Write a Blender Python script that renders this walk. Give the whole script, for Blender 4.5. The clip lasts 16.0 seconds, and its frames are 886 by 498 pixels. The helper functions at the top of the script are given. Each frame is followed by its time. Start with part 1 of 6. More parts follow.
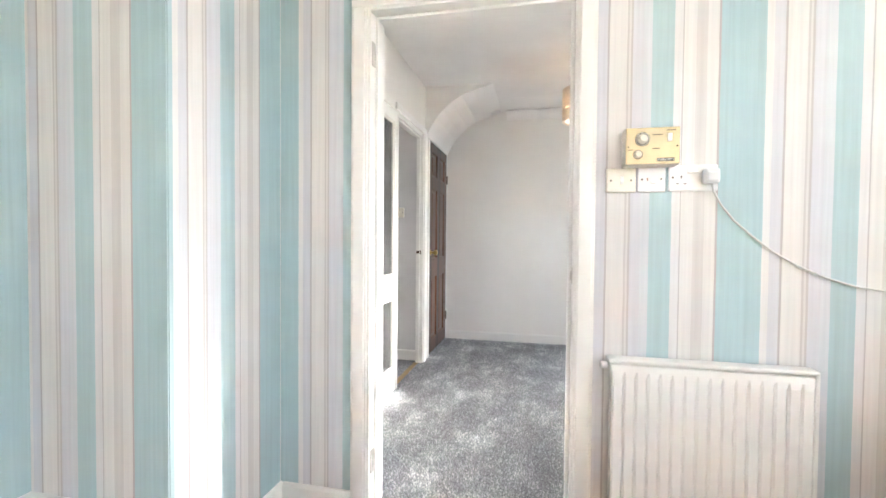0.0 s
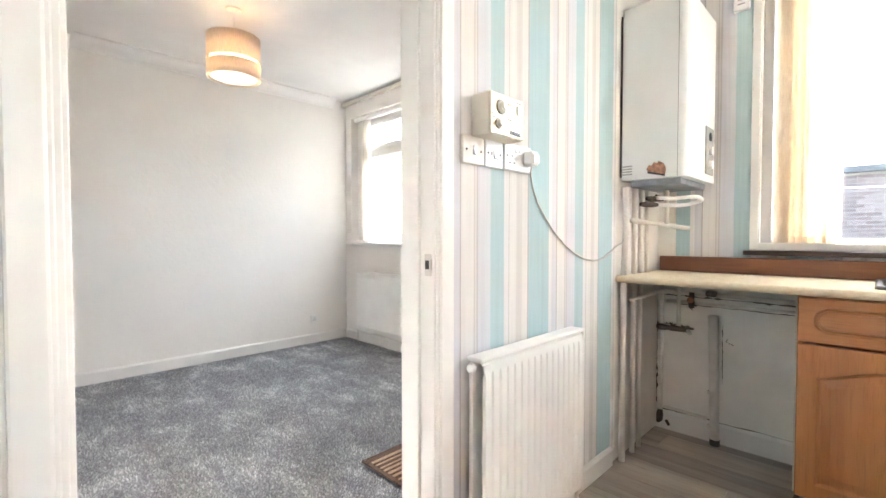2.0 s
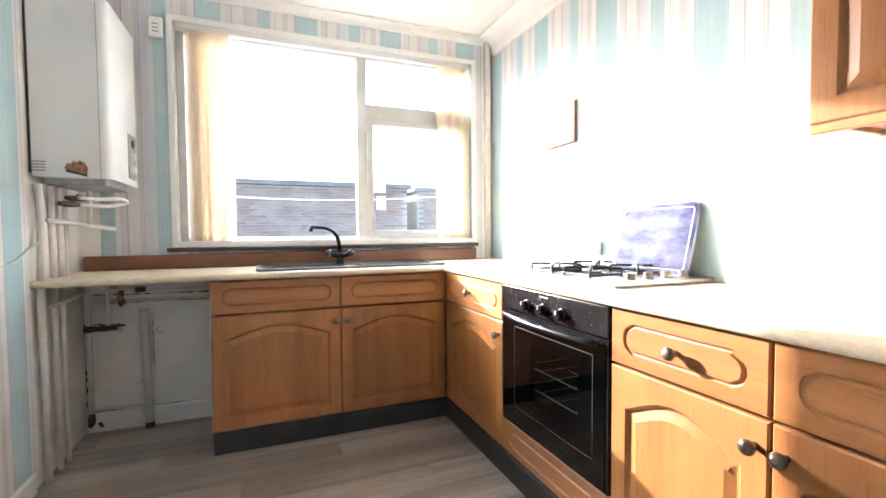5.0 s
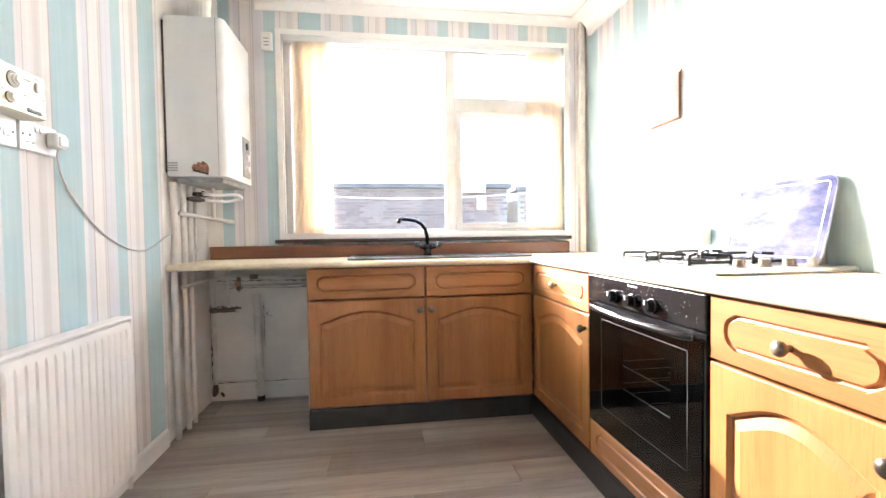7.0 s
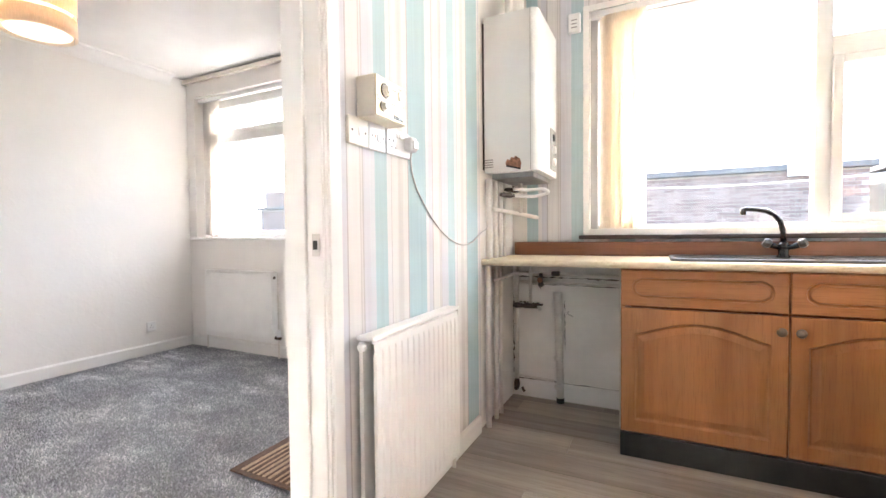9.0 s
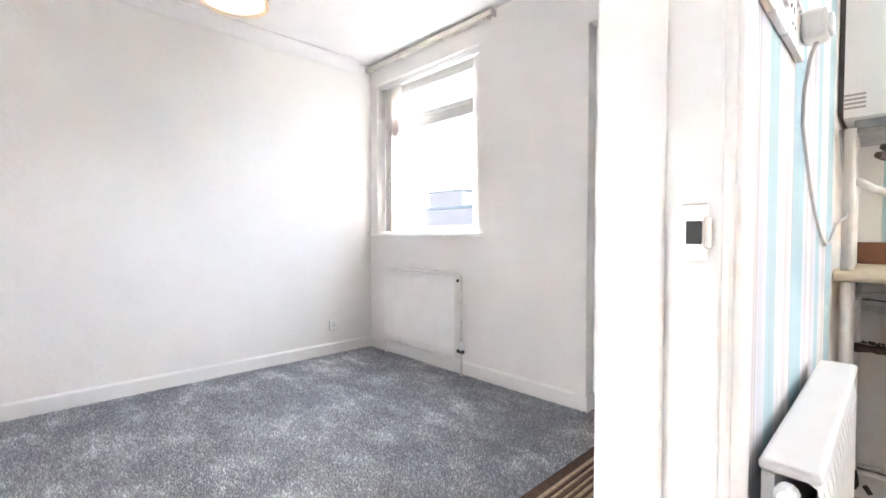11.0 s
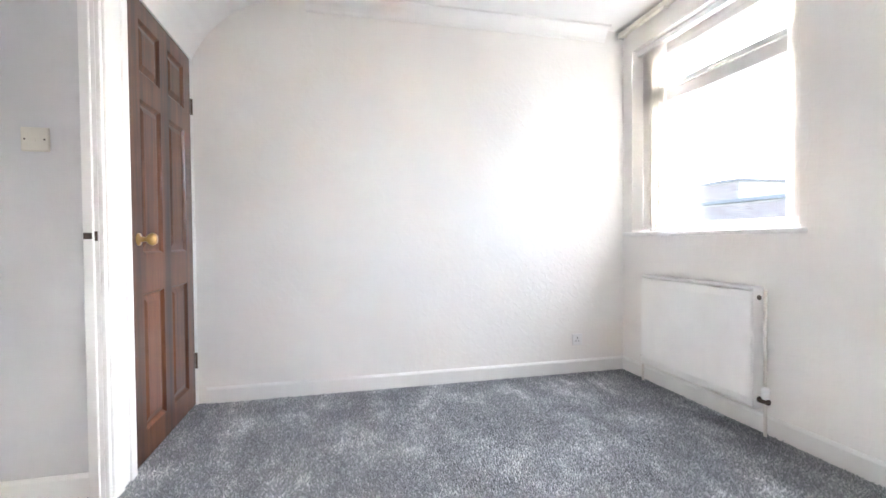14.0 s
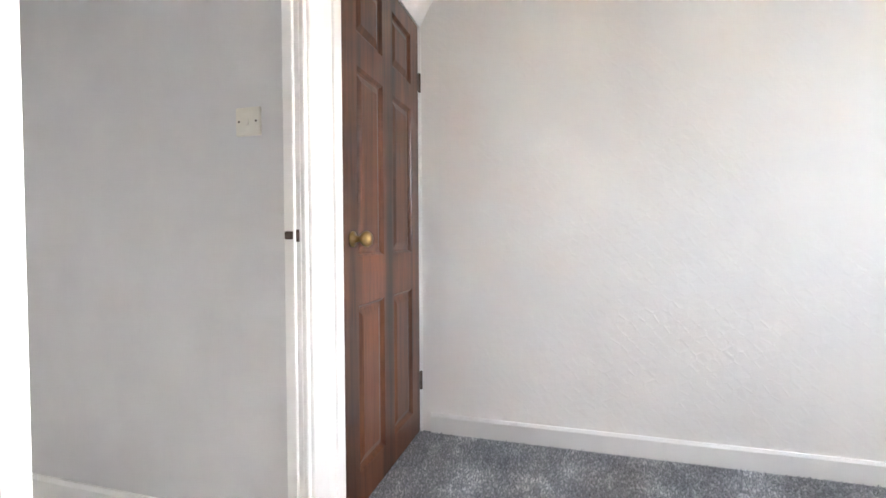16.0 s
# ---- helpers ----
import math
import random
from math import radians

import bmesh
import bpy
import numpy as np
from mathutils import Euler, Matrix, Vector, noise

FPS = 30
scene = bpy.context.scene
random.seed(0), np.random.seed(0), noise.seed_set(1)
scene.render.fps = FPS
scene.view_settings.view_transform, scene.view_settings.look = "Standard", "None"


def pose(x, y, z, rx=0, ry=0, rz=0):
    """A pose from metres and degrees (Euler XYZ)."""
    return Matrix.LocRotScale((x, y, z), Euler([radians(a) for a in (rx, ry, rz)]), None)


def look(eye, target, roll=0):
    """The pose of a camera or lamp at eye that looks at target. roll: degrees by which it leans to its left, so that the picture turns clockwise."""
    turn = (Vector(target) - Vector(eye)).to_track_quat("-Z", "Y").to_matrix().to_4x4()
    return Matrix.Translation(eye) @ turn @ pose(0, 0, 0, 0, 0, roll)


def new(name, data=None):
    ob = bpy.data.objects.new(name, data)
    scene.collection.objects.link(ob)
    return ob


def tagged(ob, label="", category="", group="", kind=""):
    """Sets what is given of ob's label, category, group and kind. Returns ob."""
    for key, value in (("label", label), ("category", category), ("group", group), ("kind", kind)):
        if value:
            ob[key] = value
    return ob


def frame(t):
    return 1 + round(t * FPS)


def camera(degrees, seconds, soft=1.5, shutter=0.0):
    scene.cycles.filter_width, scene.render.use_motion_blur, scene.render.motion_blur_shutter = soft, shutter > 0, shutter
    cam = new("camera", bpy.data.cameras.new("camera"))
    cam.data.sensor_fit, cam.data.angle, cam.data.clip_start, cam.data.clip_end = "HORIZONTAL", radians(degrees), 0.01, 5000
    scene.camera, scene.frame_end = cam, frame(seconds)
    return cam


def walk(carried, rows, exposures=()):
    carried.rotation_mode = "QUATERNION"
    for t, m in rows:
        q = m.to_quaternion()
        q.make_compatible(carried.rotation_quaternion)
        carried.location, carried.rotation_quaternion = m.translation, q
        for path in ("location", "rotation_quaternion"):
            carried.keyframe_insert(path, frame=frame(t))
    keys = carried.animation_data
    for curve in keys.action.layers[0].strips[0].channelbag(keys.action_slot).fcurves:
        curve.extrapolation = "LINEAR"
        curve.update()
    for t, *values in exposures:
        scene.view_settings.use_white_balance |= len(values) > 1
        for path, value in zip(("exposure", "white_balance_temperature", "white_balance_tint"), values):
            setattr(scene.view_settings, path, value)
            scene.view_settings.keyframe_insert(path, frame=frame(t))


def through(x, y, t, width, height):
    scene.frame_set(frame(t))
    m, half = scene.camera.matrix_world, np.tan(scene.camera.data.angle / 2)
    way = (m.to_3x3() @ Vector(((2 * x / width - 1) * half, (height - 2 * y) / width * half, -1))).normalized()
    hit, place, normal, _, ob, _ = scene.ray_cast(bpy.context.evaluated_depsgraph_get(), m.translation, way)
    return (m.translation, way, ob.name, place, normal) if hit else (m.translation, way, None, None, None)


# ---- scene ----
cam = camera(90.5, 16.0)
PATH = [
    (0, (0.372, 1.034, 1.088), (-0.057, 2.987, 1.039), 0.5),
    (0.3, (0.235, 1.12, 1.077), (0.045, 3.11, 1.033), 0.3),
    (0.6, (0.085, 1.244, 1.07), (0.165, 3.242, 1.029), 0.3),
    (1, (-0.092, 1.409, 1.068), (0.388, 3.35, 1.021), 0.3),
    (1.5, (-0.242, 1.56, 1.063), (0.693, 3.327, 1.007), 0.1),
    (2, (-0.338, 1.782, 1.036), (1.082, 3.189, 0.982), 0.0),
    (2.5, (-0.411, 1.905, 1.032), (1.326, 2.895, 0.979), -0.1),
    (3, (-0.533, 1.89, 1.027), (1.406, 2.377, 0.973), -0.3),
    (3.5, (-0.603, 1.819, 1.046), (1.395, 1.889, 0.988), -0.4),
    (4, (-0.621, 1.769, 1.051), (1.358, 1.488, 0.991), -0.5),
    (4.5, (-0.634, 1.718, 1.043), (1.297, 1.203, 0.981), -0.6),
    (4.7, (-0.639, 1.737, 1.054), (1.26, 1.115, 0.982), -0.5),
    (5.75, (-0.645, 1.672, 1.018), (1.169, 0.83, 0.955), -0.6),
    (6.8, (-0.633, 1.609, 0.984), (1.327, 1.217, 0.927), -0.7),
    (7, (-0.631, 1.618, 0.985), (1.347, 1.329, 0.924), -0.8),
    (7.5, (-0.61, 1.619, 0.984), (1.389, 1.591, 0.922), -0.8),
    (8, (-0.572, 1.645, 0.986), (1.407, 1.926, 0.925), -0.8),
    (8.5, (-0.517, 1.693, 0.989), (1.396, 2.274, 0.926), -0.8),
    (9, (-0.418, 1.836, 0.983), (1.377, 2.715, 0.92), -0.6),
    (9.5, (-0.317, 2.003, 0.981), (1.347, 3.112, 0.917), -0.6),
    (10, (-0.231, 2.186, 0.975), (1.296, 3.477, 0.914), -0.4),
    (10.2, (-0.2, 2.262, 0.976), (1.287, 3.598, 0.912), -0.4),
    (12.3, (0.185, 2.795, 0.913), (1.423, 4.365, 0.875), -0.2),
    (12.5, (0.167, 2.834, 0.924), (1.351, 4.445, 0.882), -0.6),
    (13, (0.178, 2.87, 0.944), (1.105, 4.642, 0.898), -0.7),
    (13.5, (0.206, 2.892, 0.944), (0.881, 4.774, 0.898), -0.6),
    (14, (0.212, 2.908, 0.94), (0.662, 4.857, 0.9), -0.5),
    (14.5, (0.236, 2.935, 0.944), (0.468, 4.921, 0.899), -0.4),
    (15, (0.198, 3.066, 0.958), (0.195, 5.066, 0.908), -0.3),
    (15.5, (0.156, 3.32, 0.957), (-0.098, 5.304, 0.904), -0.3),
    (16, (0.084, 3.641, 0.954), (-0.463, 5.564, 0.908), -0.3),
]
EXPOSURE = 4.85
walk(cam, [(t, look(eye, target, roll)) for t, eye, target, roll in PATH],
     [(t, EXPOSURE + e, k, tint) for t, e, k, tint in (
         (0.0, -0.3, 6200, 12.5), (1.0, -0.22, 6350, 13), (2.5, -0.3, 6300, 13), (4.7, -0.7, 6100, 14), (6.8, -0.42, 6300, 17), (7.8, -0.3, 6350, 17), (9.0, -0.17, 6450, 18),
         (10.2, -0.04, 6150, 17), (12.3, 0.14, 5950, 14), (13.2, 0.14, 5950, 14), (14.2, 0.05, 6000, 15), (16.0, -0.06, 6150, 15))])

# ---- world, sun, lights ----
SUN_TO = Vector((1.0, 0.48, 0.358)).normalized()
world = bpy.data.worlds.new("world")
scene.world = world
world.use_nodes = True
wn = world.node_tree
sky = wn.nodes.new("ShaderNodeTexSky")
sky.sky_type = 'NISHITA'
sky.sun_disc = False
sky.sun_elevation = radians(17.9)
sky.sun_rotation = math.atan2(1.0, 0.48)
sky.air_density, sky.dust_density = 1.0, 0.8
wn.nodes["Background"].inputs["Strength"].default_value = 0.075
wn.links.new(sky.outputs[0], wn.nodes["Background"].inputs["Color"])

sun_data = bpy.data.lights.new("sun", 'SUN')
sun_data.energy, sun_data.angle, sun_data.color = 1.25, radians(0.6), (1.0, 0.95, 0.87)
sun = new("sun", sun_data)
sun.matrix_world = look(SUN_TO * 20, (0, 0, 0))


def window_light(name, y0, y1, z0, z1, x, watts, aim, spread):
    """The sky's light in the upper part of a window's opening, shining in and down."""
    d = bpy.data.lights.new(name, 'AREA')
    d.shape, d.size, d.size_y, d.energy, d.color = 'RECTANGLE', y1 - y0, z1 - z0, watts, (0.92, 0.96, 1.0)
    d.spread = radians(spread)
    ob = new(name, d)
    mid = Vector((x, (y0 + y1) / 2, (z0 + z1) / 2))
    ob.matrix_world = look(mid, mid + Vector(aim))
    return ob


window_light("kitchen_sky_light", 0.45, 2.15, 1.50, 2.18, 2.44, 0.36, (-1, 0.35, -0.55), 120)
window_light("hall_sky_light", 4.48, 5.40, 1.30, 2.18, 2.46, 0.8, (-1, -0.5, -1.0), 115)
lamp_data = bpy.data.lights.new("pendant_bulb_light", 'POINT')
lamp_data.energy, lamp_data.color, lamp_data.shadow_soft_size = 1.2, (1.0, 0.80, 0.58), 0.04
new("pendant_bulb_light", lamp_data).location = (0.68, 4.57, 2.09)

# ---- materials ----
MATS = {}


def nodes_of(name):
    m = bpy.data.materials.new(name)
    m.use_nodes = True
    return m, m.node_tree, m.node_tree.nodes["Principled BSDF"]


def position(nt, scale=(1, 1, 1)):
    g = nt.nodes.new("ShaderNodeNewGeometry")
    mp = nt.nodes.new("ShaderNodeMapping")
    mp.inputs["Scale"].default_value = scale
    nt.links.new(g.outputs["Position"], mp.inputs["Vector"])
    return mp.outputs[0]


def noise_tex(nt, vec, scale, detail=3, rough=0.55):
    n = nt.nodes.new("ShaderNodeTexNoise")
    n.inputs["Scale"].default_value, n.inputs["Detail"].default_value = scale, detail
    n.inputs["Roughness"].default_value = rough
    nt.links.new(vec, n.inputs["Vector"])
    return n.outputs["Fac"]


def ramp(nt, fac, stops, mode='LINEAR'):
    r = nt.nodes.new("ShaderNodeValToRGB")
    r.color_ramp.interpolation = mode
    el = r.color_ramp.elements
    while len(el) < len(stops):
        el.new(0.5)
    for e, (p, c) in zip(el, stops):
        e.position, e.color = p, (*c, 1)
    nt.links.new(fac, r.inputs[0])
    return r.outputs[0]


def mix(nt, a, b, fac, mode='MIX'):
    n = nt.nodes.new("ShaderNodeMix")
    n.data_type, n.blend_type = 'RGBA', mode
    for sock, v in ((n.inputs[0], fac), (n.inputs[6], a), (n.inputs[7], b)):
        if hasattr(v, "node"):
            nt.links.new(v, sock)
        else:
            sock.default_value = v if isinstance(v, float) else (*v, 1)
    return n.outputs[2]


def bump(nt, bsdf, height, strength, dist):
    b = nt.nodes.new("ShaderNodeBump")
    b.inputs["Strength"].default_value, b.inputs["Distance"].default_value = strength, dist
    nt.links.new(height, b.inputs["Height"])
    nt.links.new(b.outputs[0], bsdf.inputs["Normal"])


def plain(name, color, rough=0.5, metal=0.0, vary=0.06, scale=6.0, grain=120.0, relief=0.15, depth=0.001, coat=0.0):
    """Paint, plastic or metal with soft stains and a fine grain."""
    m, nt, b = nodes_of(name)
    p = position(nt)
    soft = noise_tex(nt, p, scale, 4)
    fine = noise_tex(nt, p, grain, 2)
    dark = tuple(c * (1 - vary * 2) for c in color)
    light = tuple(min(1, c * (1 + vary)) for c in color)
    nt.links.new(ramp(nt, soft, [(0.3, dark), (0.7, light)]), b.inputs["Base Color"])
    b.inputs["Roughness"].default_value, b.inputs["Metallic"].default_value = rough, metal
    b.inputs["Coat Weight"].default_value = coat
    bump(nt, b, fine, relief, depth)
    return m


def wood(name, dark, light, axis, rough=0.4, ring=14.0, coat=0.15, random_piece=0.0):
    """Wood grain along one axis of the world."""
    m, nt, b = nodes_of(name)
    sc = [1.0, 1.0, 1.0]
    sc[axis] = 0.055
    p = position(nt, sc)
    if random_piece:
        info = nt.nodes.new("ShaderNodeObjectInfo")
        add = nt.nodes.new("ShaderNodeVectorMath")
        add.operation = 'MULTIPLY_ADD'
        add.inputs[1].default_value = (7.3, 5.1, 9.7)
        nt.links.new(info.outputs["Random"], add.inputs[0])
        nt.links.new(p, add.inputs[2])
        p = add.outputs[0]
    big = noise_tex(nt, p, ring, 5, 0.62)
    fine = noise_tex(nt, p, ring * 12, 3, 0.6)
    c = ramp(nt, big, [(0.28, dark), (0.5, tuple((a + d) / 2 for a, d in zip(dark, light))), (0.72, light)])
    c = mix(nt, c, tuple(v * 0.55 for v in dark), ramp(nt, fine, [(0.30, (0.36,) * 3), (0.48, (0, 0, 0))]))
    if random_piece:
        shade = nt.nodes.new("ShaderNodeMapRange")
        shade.inputs[3].default_value, shade.inputs[4].default_value = 1 - random_piece, 1 + random_piece
        nt.links.new(info.outputs["Random"], shade.inputs[0])
        c = mix(nt, c, shade.outputs[0], 1.0, 'MULTIPLY')
    nt.links.new(c, b.inputs["Base Color"])
    b.inputs["Roughness"].default_value, b.inputs["Coat Weight"].default_value = rough, coat
    b.inputs["Coat Roughness"].default_value = 0.3
    bump(nt, b, fine, 0.25, 0.0008)
    return m


TEAL, PALE = (0.47, 0.62, 0.655), (0.71, 0.73, 0.77)
PAPER = (0.80, 0.783, 0.772)
STRIPES = [(0.0, TEAL), (0.243, (0.80, 0.79, 0.79)), (0.285, (0.70, 0.70, 0.74)), (0.340, (0.55, 0.52, 0.525)), (0.352, PAPER),
           (0.458, (0.64, 0.61, 0.605)), (0.470, (0.74, 0.72, 0.715)), (0.482, (0.60, 0.57, 0.57)), (0.495, (0.71, 0.71, 0.755)),
           (0.555, PALE), (0.607, (0.50, 0.645, 0.675)), (0.738, (0.79, 0.78, 0.79)), (0.785, (0.59, 0.56, 0.565)), (0.792, PAPER),
           (0.86, (0.70, 0.675, 0.66)), (0.925, (0.79, 0.77, 0.755)), (0.985, (0.54, 0.50, 0.505))]


def wallpaper(name, axis, start, sign):
    """Striped paper, 53 cm wide, that runs along the x (0) or y (1) axis."""
    m, nt, b = nodes_of(name)
    g = nt.nodes.new("ShaderNodeNewGeometry")
    sep = nt.nodes.new("ShaderNodeSeparateXYZ")
    nt.links.new(g.outputs["Position"], sep.inputs[0])
    wob = noise_tex(nt, position(nt, (1, 1, 0.25)), 30, 2)
    w = nt.nodes.new("ShaderNodeMath")
    w.operation = 'MULTIPLY_ADD'
    w.inputs[1].default_value, w.inputs[2].default_value = 0.003, -start - 0.0015
    nt.links.new(wob, w.inputs[0])
    a = nt.nodes.new("ShaderNodeMath")
    a.operation = 'ADD'
    nt.links.new(sep.outputs[axis], a.inputs[0])
    nt.links.new(w.outputs[0], a.inputs[1])
    s = nt.nodes.new("ShaderNodeMath")
    s.operation = 'MULTIPLY'
    s.inputs[1].default_value = sign / 0.532
    nt.links.new(a.outputs[0], s.inputs[0])
    f = nt.nodes.new("ShaderNodeMath")
    f.operation = 'FRACT'
    nt.links.new(s.outputs[0], f.inputs[0])
    c = ramp(nt, f.outputs[0], STRIPES, 'CONSTANT')
    brush = noise_tex(nt, position(nt, (90, 90, 2.0)), 1.0, 3)
    c = mix(nt, c, ramp(nt, brush, [(0.3, (0.90, 0.90, 0.90)), (0.7, (1.0, 1.0, 1.0))]), 1.0, 'MULTIPLY')
    soft = noise_tex(nt, position(nt), 2.2, 3)
    c = mix(nt, c, ramp(nt, soft, [(0.3, (0.93, 0.925, 0.91)), (0.7, (1.0, 1.0, 1.0))]), 1.0, 'MULTIPLY')
    nt.links.new(c, b.inputs["Base Color"])
    b.inputs["Roughness"].default_value, b.inputs["Specular IOR Level"].default_value = 0.8, 0.0
    bump(nt, b, noise_tex(nt, position(nt), 260, 2), 0.2, 0.0006)
    return m


def embossed(name, color):
    """White embossed wall covering with a raised diagonal leaf trellis."""
    m, nt, b = nodes_of(name)
    p = position(nt)
    v = nt.nodes.new("ShaderNodeTexVoronoi")
    v.feature = 'DISTANCE_TO_EDGE'
    v.inputs["Scale"].default_value = 21
    v.inputs["Randomness"].default_value = 0.4
    rot = nt.nodes.new("ShaderNodeMapping")
    rot.inputs["Rotation"].default_value = (0, radians(45), 0)
    nt.links.new(p, rot.inputs["Vector"])
    nt.links.new(rot.outputs[0], v.inputs["Vector"])
    edge = ramp(nt, v.outputs["Distance"], [(0.0, (1, 1, 1)), (0.16, (0.0, 0.0, 0.0))])
    tiny = noise_tex(nt, p, 55, 3)
    h = mix(nt, edge, tiny, 0.6)
    soft = noise_tex(nt, p, 1.7, 3)
    nt.links.new(ramp(nt, soft, [(0.3, tuple(c * 0.955 for c in color)), (0.7, color)]), b.inputs["Base Color"])
    b.inputs["Roughness"].default_value, b.inputs["Specular IOR Level"].default_value = 0.8, 0.0
    bump(nt, b, h, 0.4, 0.003)
    return m


def carpet_mat(name, tuft=False):
    m, nt, b = nodes_of(name)
    p = position(nt)
    patch = noise_tex(nt, position(nt, (1.0, 0.55, 1)), 4.2, 6, 0.72)
    fibre = noise_tex(nt, p, 210, 4, 0.75)
    if tuft:
        g = nt.nodes.new("ShaderNodeNewGeometry")
        fibre = g.outputs["Random Per Island"]
    c = ramp(nt, fibre, [(0.0, (0.24, 0.246, 0.256)), (0.45, (0.335, 0.342, 0.352)), (0.8, (0.455, 0.462, 0.472)), (1.0, (0.60, 0.606, 0.615))]
             if tuft else [(0.30, (0.06, 0.065, 0.075)), (0.5, (0.16, 0.17, 0.185)), (0.68, (0.42, 0.43, 0.445))])
    c = mix(nt, c, ramp(nt, patch, [(0.40, (0.62, 0.62, 0.635)), (0.53, (0.88, 0.88, 0.885)), (0.61, (1.30, 1.29, 1.28)), (0.69, (1.85, 1.84, 1.82))]), 1.0, 'MULTIPLY')
    nt.links.new(c, b.inputs["Base Color"])
    b.inputs["Roughness"].default_value = 0.95
    b.inputs["Sheen Weight"].default_value = 0.25
    bump(nt, b, fibre, 0.9, 0.006)
    return m


def glass(name, tint=(1, 1, 1), rough=0.0, pebbled=False):
    m, nt, b = nodes_of(name)
    b.inputs["Base Color"].default_value = (*tint, 1)
    b.inputs["Transmission Weight"].default_value = 1.0
    b.inputs["Roughness"].default_value, b.inputs["IOR"].default_value = rough, 1.45
    if pebbled:
        bump(nt, b, noise_tex(nt, position(nt), 120, 2), 0.6, 0.003)
    return m


def fabric(name, color, through, emit=0.0):
    """Cloth that lets some light through."""
    m, nt, b = nodes_of(name)
    weave = noise_tex(nt, position(nt, (260, 260, 30)), 1.0, 2)
    c = ramp(nt, weave, [(0.3, tuple(v * 0.86 for v in color)), (0.7, color)])
    nt.links.new(c, b.inputs["Base Color"])
    b.inputs["Roughness"].default_value = 0.9
    t = nt.nodes.new("ShaderNodeBsdfTranslucent")
    nt.links.new(c, t.inputs[0])
    ms = nt.nodes.new("ShaderNodeMixShader")
    ms.inputs[0].default_value = through
    nt.links.new(b.outputs[0], ms.inputs[1])
    nt.links.new(t.outputs[0], ms.inputs[2])
    nt.links.new(ms.outputs[0], nt.nodes["Material Output"].inputs[0])
    return m


def bulb_mat(name="lit_bulb", strength=6.0):
    m, nt, b = nodes_of(name)
    b.inputs["Emission Color"].default_value = (1.0, 0.84, 0.62, 1)
    b.inputs["Emission Strength"].default_value = strength
    return m


def marbled(name, a, c2, scale, rough):
    m, nt, b = nodes_of(name)
    n = noise_tex(nt, position(nt, (1, 1, 2.2)), scale, 6, 0.65)
    nt.links.new(ramp(nt, n, [(0.35, a), (0.62, c2)]), b.inputs["Base Color"])
    b.inputs["Roughness"].default_value, b.inputs["Specular IOR Level"].default_value = rough, 0.0
    return m


def brick_mat():
    m, nt, b = nodes_of("haze_washed_brick")
    g = nt.nodes.new("ShaderNodeNewGeometry")
    # red brick paled towards the mortar: the bright outdoor haze is in these colours
    c = ramp(nt, g.outputs["Random Per Island"], [(0.0, (0.20, 0.148, 0.135)), (0.5, (0.25, 0.19, 0.172)), (1.0, (0.31, 0.245, 0.22))])
    c = mix(nt, c, ramp(nt, noise_tex(nt, position(nt), 18, 4), [(0.3, (0.75,) * 3), (0.7, (1.1,) * 3)]), 1.0, 'MULTIPLY')
    nt.links.new(c, b.inputs["Base Color"])
    b.inputs["Roughness"].default_value = 0.9
    return m


M_GLOSS = plain("white_gloss_paint", (0.84, 0.83, 0.805), 0.35, vary=0.012, scale=2, grain=25, relief=0.04)
M_CEIL = plain("ceiling_paint", (0.86, 0.85, 0.83), 0.8, vary=0.025, scale=2.5, grain=90, relief=0.3, depth=0.002)
M_HALLWALL = embossed("embossed_white_wall", (0.865, 0.845, 0.81))
M_PLAINWALL = plain("cream_wall_paint", (0.84, 0.82, 0.775), 0.6, vary=0.05, scale=4, grain=70, relief=0.3)
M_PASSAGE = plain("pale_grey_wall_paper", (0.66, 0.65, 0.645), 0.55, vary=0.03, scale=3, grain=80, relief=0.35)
M_PVC = plain("white_plastic", (0.82, 0.82, 0.81), 0.28, vary=0.015, grain=40, relief=0.03)
# white plastic with shade put into its colour, so frames show against the sky
M_FRAME = plain("dimmed_white_window_plastic", (0.60, 0.595, 0.58), 0.32, vary=0.03, scale=9, grain=40, relief=0.03)
M_CREAMPLASTIC = plain("aged_cream_plastic", (0.76, 0.72, 0.63), 0.35, vary=0.04, scale=14, relief=0.05)
M_GOLD = plain("brushed_gold_plate", (0.57, 0.46, 0.29), 0.38, metal=0.65, vary=0.07, scale=16, relief=0.1)
M_BRASS = plain("worn_brass", (0.46, 0.31, 0.12), 0.28, metal=1.0, vary=0.1, scale=40)
M_STEEL = plain("steel", (0.62, 0.61, 0.58), 0.33, metal=1.0, vary=0.06, scale=20)
M_DARKSTEEL = plain("dark_sink_metal", (0.085, 0.08, 0.075), 0.34, metal=0.35, vary=0.08, scale=16)
M_PEWTER = plain("pewter_knob", (0.22, 0.185, 0.145), 0.42, metal=0.7, vary=0.14, scale=60)
M_BLACK = plain("black_enamel", (0.012, 0.012, 0.013), 0.16, vary=0.25, scale=25, relief=0.05)
M_CASTIRON = plain("black_cast_iron", (0.02, 0.02, 0.02), 0.6, vary=0.2, scale=60, relief=0.5)
M_PLINTH = plain("black_plinth_board", (0.022, 0.023, 0.024), 0.4, vary=0.2, scale=9)
M_DARKPIPE = plain("tarnished_copper", (0.10, 0.075, 0.06), 0.5, metal=0.6, vary=0.2, scale=40)
M_PIPE = plain("painted_pipe", (0.74, 0.71, 0.655), 0.4, vary=0.05, scale=18)
